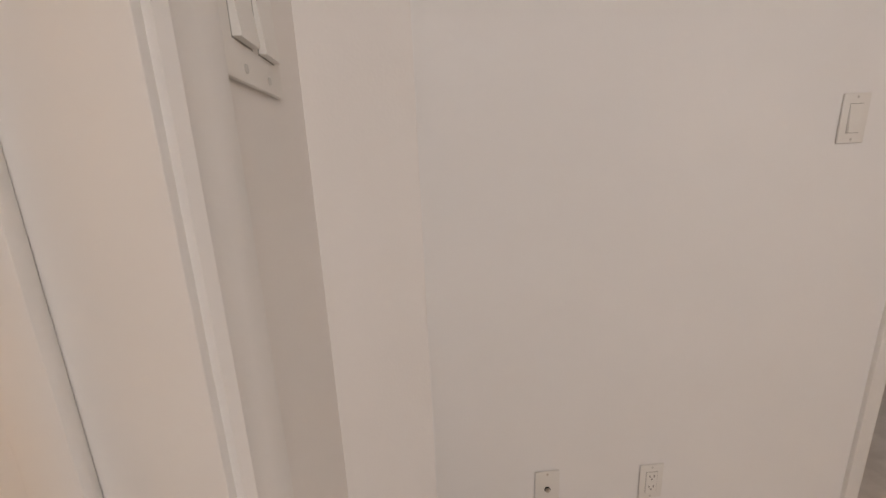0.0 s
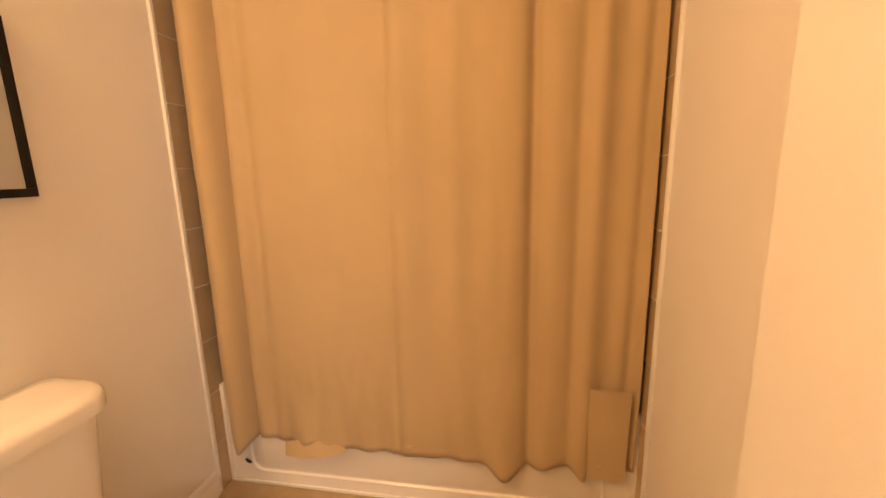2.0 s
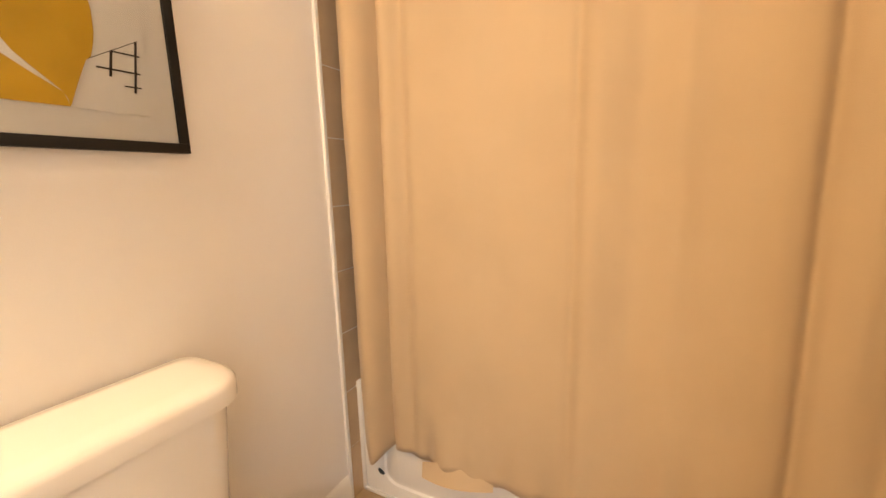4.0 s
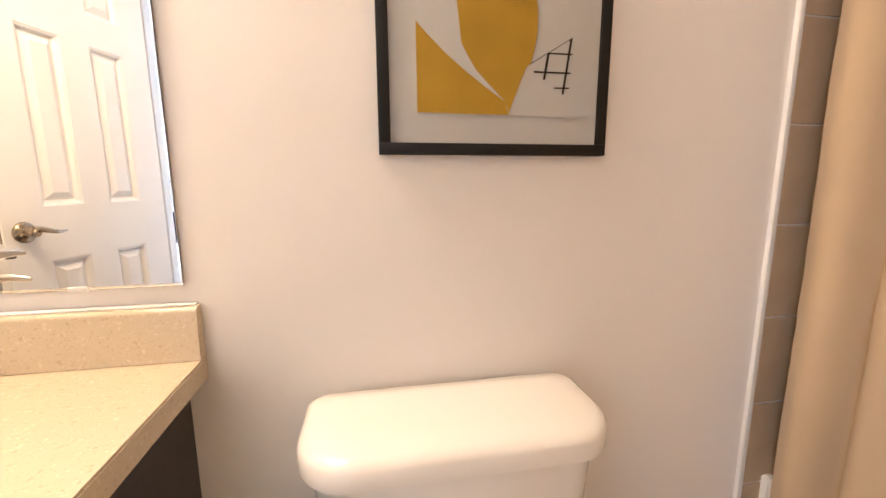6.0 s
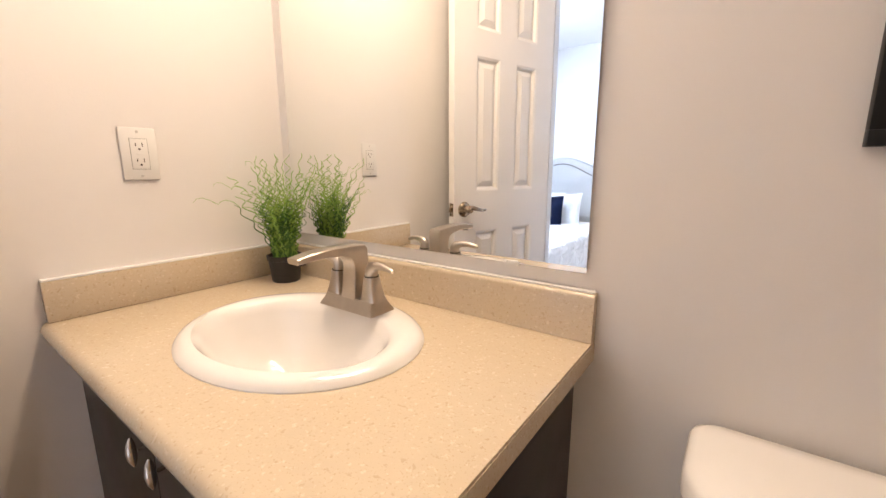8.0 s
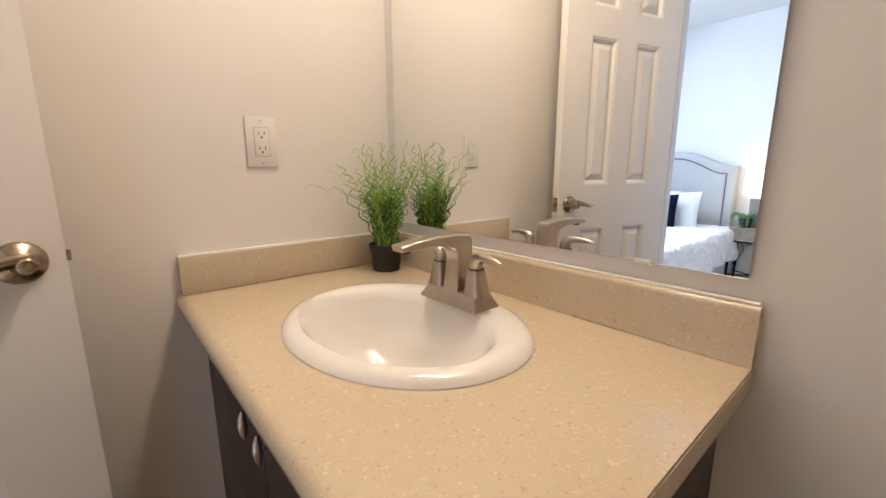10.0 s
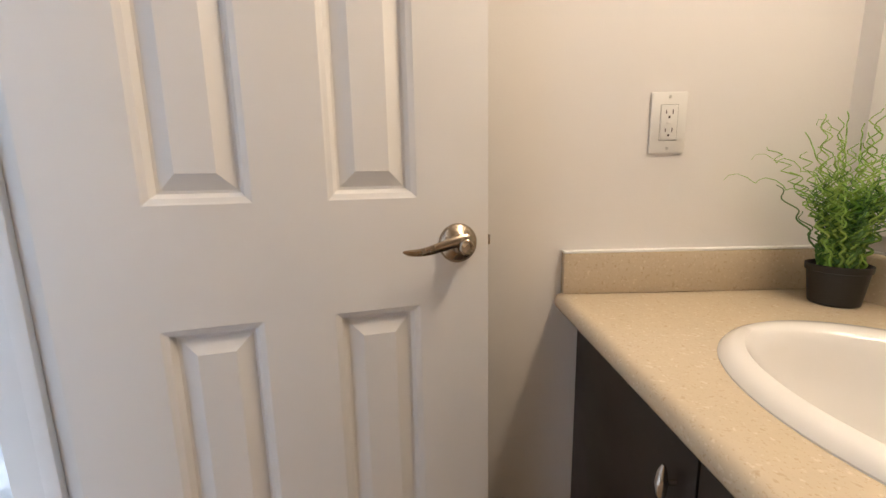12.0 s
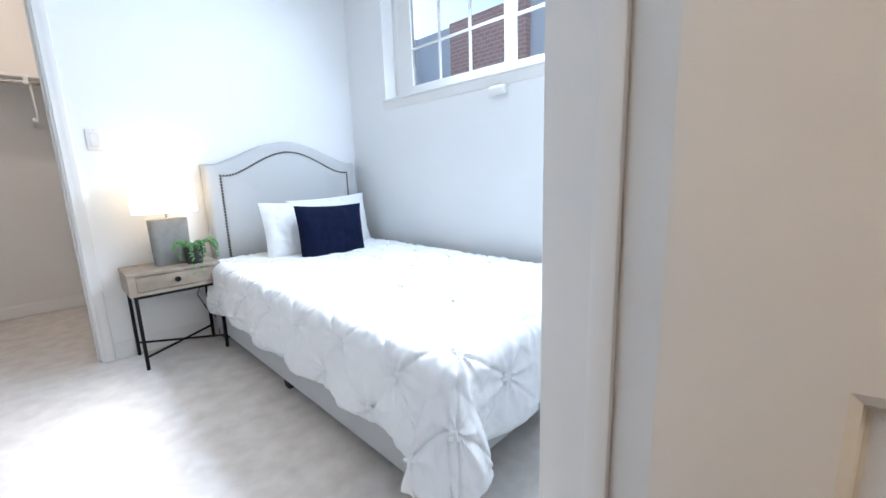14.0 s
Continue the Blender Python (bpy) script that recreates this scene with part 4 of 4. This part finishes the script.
def bed():
    b = thing("twin_bed", "twin bed frame upholstered in light grey linen with arched headboard", "bed", BED @ pose(0, 0, 0))
    for x0, x1, y0, y1 in ((BL - 0.035, BL, BH, BF), (BR, BR + 0.035, BH, BF), (BR, BL, BF - 0.035, BF + 0.005)):
        part("side_rail", boxes((x0, x1, y0, y1, 0.060, 0.265), bevel=0.010, seg=3), FABRIC, b)
    part("platform", boxes((BR + 0.035, BL - 0.035, BH, BF - 0.035, 0.20, 0.26)), BLACKWOOD, b)
    for x in (BL - 0.045, BR + 0.045):
        for y in (-2.90, -2.00, -1.035):
            part("leg", rings(bmesh.new(), [[(x + sx * r, y + sy * r, z) for sx, sy in ((-1, -1), (1, -1), (1, 1), (-1, 1))] for r, z in ((0.022, 0.0), (0.027, 0.070))]), BLACKWOOD, b)

    def arch(x, base, rise, x0, x1):
        u = (x - x0) / (x1 - x0)
        s = max(0.0, min(1.0, (u - 0.05) / 0.90))
        return base + rise * (0.5 - 0.5 * math.cos(2 * math.pi * s)) ** 0.75
    h0, h1 = -1.860, -0.824
    N = 48
    xs = [h0 + (h1 - h0) * i / N for i in range(N + 1)]
    out = [(h0, 0.30)] + [(x, arch(x, 1.075, 0.145, h0, h1)) for x in xs] + [(h1, 0.30)]
    i0, i1 = h0 + 0.072, h1 - 0.080
    ins = [(i0, 0.30)] + [(i0 + (i1 - i0) * i / N, arch(i0 + (i1 - i0) * i / N, 1.005, 0.145, i0, i1)) for i in range(N + 1)] + [(i1, 0.30)]
    bm = bmesh.new()

    def loop(pts, y, grow=0.0):
        cx, cz = (h0 + h1) / 2, 0.7
        return [(cx + (x - cx) * (1 + grow), y, cz + (z - cz) * (1 + grow * 0.7)) for x, z in pts]
    rings(bm, [loop(out, -3.045), loop(out, -2.960), loop(out, -2.949, -0.012), loop(out, -2.944, -0.035), loop(ins, -2.943, 0.014), loop(ins, -2.949, 0.004), loop(ins, -2.949, -0.004), loop(ins, -2.942, -0.02), loop(ins, -2.938, -0.10)], cap_start=True, cap_end=True)
    bmesh.ops.triangulate(bm, faces=[f for f in bm.faces if len(f.verts) > 4])
    hb = part("headboard", bm, FABRIC, b)
    for x in (h0 + 0.10, h1 - 0.10):
        part("headboard_post", boxes((x - 0.03, x + 0.03, -3.02, -2.98, 0.0, 0.31)), BLACKWOOD, b)
    # nailheads along the inner border
    path = [Vector((i1, -2.942, 0.45 + (1.005 - 0.45) * k / 20)) for k in range(20)]
    path += [Vector((x, -2.942, z)) for x, z in ins[1:-1]][::-1]
    path += [Vector((i0, -2.942, 1.005 - (1.005 - 0.45) * k / 20)) for k in range(1, 21)]
    stud = finish(rings(bmesh.new(), [[(r * math.cos(a), y, r * math.sin(a)) for a in [i * math.pi / 4 for i in range(8)]] for r, y in ((0.0074, 0.0), (0.0064, 0.0042), (0.0030, 0.0062))]), STUD)
    run, last = 0.0, path[0]
    for p in path[1:]:
        seg = (p - last).length
        while run <= seg and seg > 0:
            o = new("nailhead", stud)
            o.parent = hb
            o.location = last + (p - last) * (run / seg)
            run += 0.0185
        run -= seg
        last = p
    m = thing("mattress", "twin mattress on the bed platform", "mattress", BED @ pose(0, 0, 0))
    part("body", boxes((BR + 0.02, BL - 0.02, BH + 0.01, BF - 0.02, 0.262, 0.468), bevel=0.04, seg=3), COTTON, m)


bed()


def duvet():
    d = thing("duvet", "white pintuck duvet draped over the bed", "duvet", BED @ pose(0, 0, 0))
    S, T, TOP, R = BL - BR - 0.045, BF - BH - 0.055, 0.500, 0.06
    ds, dt = 0.34, 0.32
    P = 0.30

    def f(u, v):
        s, t = u * (S + ds), v * (T + dt)
        a, b = max(0.0, s - S + 0.0), max(0.0, t - T)
        r = math.hypot(a, b)
        x, y, z = -(BR + 0.005) - min(s, S), 0.0, TOP
        X, Y = BR + 0.008 + min(s, S), BH + 0.10 + min(t, T)
        nx, ny, nz = 0.0, 0.0, 1.0
        if r > 0:
            th = min(r / R, math.pi / 2)
            out = R * math.sin(th) + 0.16 * max(0, r - R * 1.57) * (2.8 if a > 0 and b > 0 else 0.5)
            dz = R * (1 - math.cos(th)) + max(0, r - R * math.pi / 2) * 0.97
            X += out * a / r
            Y += out * b / r
            z -= dz
            nx, ny, nz = math.sin(th) * a / r, math.sin(th) * b / r, math.cos(th)
        # pinched lattice with creases between the tucks
        ws, wt = s + 0.020 * noise.noise((s * 3.5, t * 3.5, 0.0)), t + 0.020 * noise.noise((s * 3.5, t * 3.5, 4.4))
        p, q = (ws + 0.05) / P + (wt + 0.02) / P, (ws + 0.05) / P - (wt + 0.02) / P
        dp, dq = p - round(p), q - round(q)
        dist = math.hypot((dp + dq) / 2, (dp - dq) / 2) * P
        ang = math.atan2(dp - dq, dp + dq)
        cell = noise.noise((round(p) * 3.1, round(q) * 2.7, 5.0))
        h = 0.010 * (1 - math.exp(-(dist / 0.045) ** 2))
        h -= 0.006 * math.exp(-(min(abs(dp), abs(dq)) * P / 0.007) ** 2)
        h += 0.0075 * (1 - 1.6 * abs(math.sin(4 * ang + 9 * cell))) * math.exp(-(dist / 0.07) ** 2) * min(1, dist / 0.015)
        h += 0.003 * (1 - 2 * abs(math.sin(3 * ang + 4 * cell))) * math.exp(-((dist - 0.09) / 0.06) ** 2)
        h += 0.012 * noise.noise((s * 4, t * 4, 2.0)) + 0.005 * abs(noise.noise((s * 13, t * 13, 7.0))) + 0.002 * noise.noise((s * 40, t * 40, 3.0))
        edge = min(1.0, (S + ds - s) / 0.05, (T + dt - t) / 0.05)
        h -= 0.014 * (1 - max(0.0, edge)) ** 2
        if r > R * 1.57:
            h += 0.016 * math.sin((t if a > b else s) * 17 + 1.3) * min(1, (r - R * 1.57) / 0.2)
            z += 0.022 * noise.noise((s * 4, t * 4, 9.0)) * min(1, r / 0.2)
        Z = z + nz * h
        return (X + nx * h, Y + ny * h, max(Z, 0.02))
    bm = bmesh.new()
    grid(bm, 230, 370, f)
    ob = part("cover", bm, COTTON, d)
    sol = ob.modifiers.new("thickness", "SOLIDIFY")
    sol.thickness, sol.offset = 0.012, -1
    # a small gathered knot at every tuck
    knot = finish(rings(bmesh.new(), [[(r * (1 + 0.45 * math.cos(4 * a)) * math.cos(a), r * (1 + 0.45 * math.cos(4 * a)) * math.sin(a), z) for a in [i * math.pi / 10 for i in range(20)]] for r, z in ((0.015, -0.003), (0.010, 0.003), (0.004, 0.006))]), COTTON)
    for i in range(-1, 18):
        for j in range(-10, 10):
            s, t = (i + j) * P / 2 - 0.05, (i - j) * P / 2 - 0.02
            u, v = s / (S + ds), t / (T + dt)
            if not (0.02 < u < 0.97 and 0.02 < v < 0.97):
                continue
            c, cu, cv = Vector(f(u, v)), Vector(f(u + 0.01, v)), Vector(f(u, v + 0.01))
            nrm = (cu - c).cross(cv - c).normalized()
            o = new("pintuck", knot)
            o.parent = d
            o.matrix_local = Matrix.Translation(c + nrm * 0.004) @ nrm.to_track_quat("Z", "Y").to_matrix().to_4x4()


duvet()


def pillow(name, label, w, h, t, m, material, crease=0.004, seed=1.0):
    p = thing(name, label, "pillow", m)
    bm = bmesh.new()
    N = 34
    for side in (1, -1):
        def f(u, v):
            a, b = 2 * u - 1, 2 * v - 1
            ea, eb = 1 - abs(a) ** 2.6, 1 - abs(b) ** 2.6
            th = t / 2 * (max(0, ea) * max(0, eb)) ** 0.55
            pin = 1 - 0.055 * (1 - abs(b) ** 2) * abs(a) ** 2
            pin2 = 1 - 0.055 * (1 - abs(a) ** 2) * abs(b) ** 2
            wr = crease * (noise.noise((a * 4 * seed, b * 4, seed)) + 0.6 * noise.noise((a * 11, b * 9 * seed, seed * 3))) * min(1, th / 0.02)
            return (a * w / 2 * pin, side * th + wr, b * h / 2 * pin2)
        grid(bm, N, N, f)
    bmesh.ops.remove_doubles(bm, verts=bm.verts, dist=0.0008)
    part("cover", bm, material, p)
    return p


pillow("sleeping_pillow", "plump white cotton pillow leaning on the headboard", 0.60, 0.42, 0.17, BED @ pose(-1.555, -2.800, 0.632, 9, 2, 0), COTTON, 0.011, 1.7)
pillow("sleeping_pillow", "plump white cotton pillow in front of the other", 0.60, 0.41, 0.17, BED @ pose(-1.315, -2.690, 0.625, 11, -2, 3), COTTON, 0.011, 2.3)
pillow("throw_pillow", "square navy blue velvet throw pillow on the duvet", 0.450, 0.42, 0.14, BED @ pose(-1.380, -2.500, 0.598, 10, -2, -3), NAVY, 0.005, 1.2)

# ---- nightstand and what stands on it ----
OAK = mat("weathered_grey_oak", (0.40, 0.33, 0.26), 0.6, vary=0.15, scale=7, bump=0.15, bump_scale=150)
OAK.node_tree.nodes["Noise Texture"].inputs["Distortion"].default_value = 1.5
BLACKMETAL = mat("black_powder_coated_metal", (0.012, 0.012, 0.013), 0.45, metal=0.6, vary=0.1)
NX0, NX1, NY0, NY1, NZ = -0.780, -0.347, -3.03, -2.735, 0.522


def nightstand():
    s = thing("nightstand", "grey oak one-drawer nightstand on black metal legs", "nightstand", BED @ pose(0, 0, 0))
    part("top", boxes((NX0, NX1, NY0, NY1, NZ - 0.018, NZ), bevel=0.002), OAK, s)
    part("case", boxes((NX0 + 0.002, NX1 - 0.002, NY0, NY1 - 0.016, 0.402, NZ - 0.018)), OAK, s)
    part("front_frame", boxes((NX0 + 0.002, NX1 - 0.002, NY1 - 0.016, NY1 - 0.002, 0.402, 0.420), (NX0 + 0.002, NX0 + 0.035, NY1 - 0.016, NY1 - 0.002, 0.420, NZ - 0.018), (NX1 - 0.035, NX1 - 0.002, NY1 - 0.016, NY1 - 0.002, 0.420, NZ - 0.018)), OAK, s)
    dr = part("drawer", boxes((NX0 + 0.038, NX1 - 0.038, NY1 - 0.016, NY1 - 0.006, 0.423, NZ - 0.022), bevel=0.001), OAK, s)
    part("knob", rings(bmesh.new(), [[((NX0 + NX1) / 2 + r * math.cos(a), y, 0.463 + r * math.sin(a)) for a in [i * math.pi / 8 for i in range(16)]] for r, y in ((0.006, NY1 - 0.006), (0.006, NY1 + 0.006), (0.014, NY1 + 0.008), (0.014, NY1 + 0.016), (0.010, NY1 + 0.019))]), BLACKMETAL, dr)
    lx = (NX0 + 0.020, NX1 - 0.025)
    ly = (NY0 + 0.012, NY1 - 0.010)
    for x in lx:
        for y in ly:
            part("leg", boxes((x - 0.008, x + 0.008, y - 0.008, y + 0.008, 0, 0.402), bevel=0.001), BLACKMETAL, s)
    for x in lx:
        part("frame_bar", boxes((x - 0.007, x + 0.007, ly[0] + 0.008, ly[1] - 0.008, 0.388, 0.4015)), BLACKMETAL, s)
    for y in ly:
        part("frame_bar", boxes((lx[0] + 0.008, lx[1] - 0.008, y - 0.007, y + 0.007, 0.388, 0.4015)), BLACKMETAL, s)
    for a, b, dz in (((lx[0], ly[0]), (lx[1], ly[1]), 0.0), ((lx[0], ly[1]), (lx[1], ly[0]), 0.006)):
        bm = bmesh.new()
        tube(bm, [(a[0], a[1], 0.068 + dz), (b[0], b[1], 0.068 + dz)], 0.0065, 6)
        part("cross_brace", bm, BLACKMETAL, s)


nightstand()

SHADE = mat("white_linen_shade", (0.80, 0.77, 0.72), 0.9, vary=0.02, scale=40, bump=0.2, bump_scale=600)
n, l = SHADE.node_tree.nodes, SHADE.node_tree.links
b = n["Principled BSDF"]
b.inputs["Emission Color"].default_value, b.inputs["Emission Strength"].default_value = (1.0, 0.84, 0.60, 1), 1.5
tr = n.new("ShaderNodeBsdfTranslucent")
tr.inputs["Color"].default_value = (0.85, 0.78, 0.66, 1)
mx = n.new("ShaderNodeMixShader")
mx.inputs["Fac"].default_value = 0.5
l.new(b.outputs["BSDF"], mx.inputs[1])
l.new(tr.outputs["BSDF"], mx.inputs[2])
l.new(mx.outputs["Shader"], n["Material Output"].inputs["Surface"])
CONCRETE = mat("grey_concrete", (0.27, 0.265, 0.255), 0.85, vary=0.08, scale=25, bump=0.3, bump_scale=120)


def table_lamp():
    t = thing("table_lamp", "lit table lamp with white drum shade and grey concrete base", "lamp", BED @ pose(-0.585, -2.885, NZ))
    part("base", rings(bmesh.new(), [ell(0, 0, z, w, d, 32, 5) for w, d, z in ((0.084, 0.042, 0.0), (0.088, 0.045, 0.003), (0.093, 0.048, 0.252), (0.090, 0.046, 0.258))]), CONCRETE, t)
    part("stem", cyl(0, 0, 0.258, 0.34, 0.006, 12), NICKEL, t)
    bm = bmesh.new()
    rings(bm, [ell(0, 0, z, w, d, 56, 3.0) for w, d, z in ((0.152, 0.100, 0.292), (0.152, 0.100, 0.508), (0.150, 0.098, 0.508), (0.150, 0.098, 0.292), (0.152, 0.100, 0.292))], cap_start=False, cap_end=False)
    part("shade", bm, SHADE, t)
    part("harp", boxes((-0.150, 0.150, -0.002, 0.002, 0.488, 0.491), (-0.002, 0.002, -0.098, 0.098, 0.488, 0.491)), NICKEL, t)
    bb = bmesh.new()
    bmesh.ops.create_uvsphere(bb, u_segments=16, v_segments=10, radius=0.028, matrix=Matrix.Translation((0, 0, 0.37)))
    part("bulb", bb, BULB, t)
    cord = bmesh.new()
    tube(cord, [(-0.08, -0.03, 0.004), (-0.13, -0.05, 0.006), (-0.19, -0.155, 0.004), (-0.195, -0.158, -0.06), (-0.16, -0.15, -0.16), (-0.12, -0.14, -0.24), (-0.16, -0.13, -0.34), (-0.21, -0.10, -0.42), (-0.19, -0.05, -0.50), (-0.21, 0.02, -0.526)], 0.0028, 6)
    part("cord", cord, BLACKMETAL, t)


BULB = mat("frosted_bulb", (0.9, 0.85, 0.75), 0.5, vary=0.01)
BULB.node_tree.nodes["Principled BSDF"].inputs["Emission Color"].default_value = (1.0, 0.8, 0.55, 1)
BULB.node_tree.nodes["Principled BSDF"].inputs["Emission Strength"].default_value = 4
table_lamp()


def trailing_plant():
    p = thing("trailing_succulent", "trailing green succulent in a small dark pot", "plant", BED @ pose(-0.672, -2.800, NZ) @ Matrix.Scale(1.3, 4))
    part("pot", rings(bmesh.new(), [ell(0, 0, z, r, r, 28) for r, z in ((0.028, 0.0), (0.030, 0.003), (0.036, 0.062), (0.036, 0.068), (0.033, 0.068), (0.031, 0.056))]), POTGREY, p)
    rnd = random.Random(9)
    for k in range(16):
        bm = bmesh.new()
        az = rnd.uniform(0, 2 * math.pi) if k > 3 else (1.2, 1.7, 2.6, 0.4)[k]
        reach, drop = rnd.uniform(0.04, 0.085), rnd.uniform(-0.01, 0.07) if k > 1 else 0.115
        n = 15
        for j in range(n):
            u = (j + 0.5) / n
            c = Vector((math.cos(az) * (0.012 + reach * math.sin(u * 1.5)), math.sin(az) * (0.012 + reach * math.sin(u * 1.5)), 0.066 + 0.035 * math.sin(u * 3.0) - drop * u * u))
            for q in range(3):
                off = Vector((rnd.uniform(-1, 1), rnd.uniform(-1, 1), rnd.uniform(-0.6, 1))).normalized() * 0.0055
                bmesh.ops.create_icosphere(bm, subdivisions=1, radius=rnd.uniform(0.0030, 0.0046), matrix=Matrix.Translation(c + off))
        part("trailing_stem", bm, GRASS3, p)


POTGREY = mat("dark_grey_pot", (0.035, 0.037, 0.04), 0.55, vary=0.1)
GRASS3 = mat("succulent_green", (0.12, 0.27, 0.09), 0.5, vary=0.2, scale=40, colour2=(0.20, 0.36, 0.15))
trailing_plant()

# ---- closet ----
# the glowing dome is unseen, added as a housing for the assumed bulb
CLOSETGLASS = mat("unseen_lamp_glass", (0.85, 0.82, 0.78), 0.5, vary=0.01)
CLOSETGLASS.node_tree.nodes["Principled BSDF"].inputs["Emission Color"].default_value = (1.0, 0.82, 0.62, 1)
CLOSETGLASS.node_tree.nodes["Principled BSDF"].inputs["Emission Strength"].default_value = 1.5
cl = thing("assumed_closet_light", "unseen lit dome light added to the closet ceiling", "ceiling lamp", BED @ pose(0.10, -3.85, H))
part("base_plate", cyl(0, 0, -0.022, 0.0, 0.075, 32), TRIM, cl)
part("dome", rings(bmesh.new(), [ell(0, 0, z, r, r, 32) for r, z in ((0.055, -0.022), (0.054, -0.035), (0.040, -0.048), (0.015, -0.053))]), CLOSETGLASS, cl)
cs = thing("closet_shelf", "white closet shelf with a chrome hanging rod", "shelf", BED @ pose(0, 0, 0))
part("board", boxes((-1.18, 0.82, -4.6, -4.26, 1.712, 1.732), bevel=0.002), TRIM, cs)
rb = bmesh.new()
tube(rb, [(-1.18, -4.28, 1.685), (0.82, -4.28, 1.685)], 0.013, 14)
part("rod", rb, CHROME, cs)
part("rod_saddle", boxes((-0.172, -0.147, -4.31, -4.255, 1.665, 1.712), bevel=0.002), TRIM, cs)
part("bracket", boxes((-0.167, -0.152, -4.6, -4.29, 1.42, 1.45), bevel=0.002), TRIM, cs)
hb = bmesh.new()
tube(hb, [(-0.177, -4.265, 1.665), (-0.179, -4.266, 1.48), (-0.177, -4.266, 1.42)], [0.006, 0.005, 0.008], 8)
part("hook_strap", hb, TRIM, cs)

# ---- wall tiles of the alcove ----
P = 0.1965
tile_mesh = {}


def tile(parent, m, w, h):
    key = (round(w, 3), round(h, 3))
    if key not in tile_mesh:
        tile_mesh[key] = finish(boxes((0, w, -0.006, 0.0, 0, h), bevel=0.0012, seg=1), TILE)
    o = new("tile", tile_mesh[key])
    o.parent = parent
    o.matrix_local = m


for name, m, length in (("tiling_toilet_wall", pose(TX, WY - 0.002, 0), 2.046 - TX), ("tiling_alcove_end", pose(2.046, AY + 0.002, 0, 0, 0, 180), 2.046 - TX), ("tiling_alcove_back", pose(2.048, WY - 0.01, 0, 0, 0, -90), WY - AY - 0.02)):
    tw = thing(name, "beige glazed square wall tiles with pale grout", "tiles", m, kind="structure")
    part("grout", boxes((0, length, -0.0035, 0, 0, 2.15)), GROUT, tw)
    rows = [(0.0, 0.1835 - 0.0)] + [(0.186 + P * k, P - 0.0035) for k in range(10)]
    x = 0.0 if name != "tiling_alcove_end" else length - P * math.floor(length / P)
    cuts = [0.0] + [x + P * k for k in range(1, 9) if x + P * k < length - 0.02] if x == 0.0 else [0.0] + [x + P * k for k in range(0, 9) if x + P * k < length - 0.02]
    cuts.append(length)
    for a, b in zip(cuts, cuts[1:]):
        for z, hh in rows:
            tile(tw, pose(a + 0.0015, 0, z), b - a - 0.003, hh)
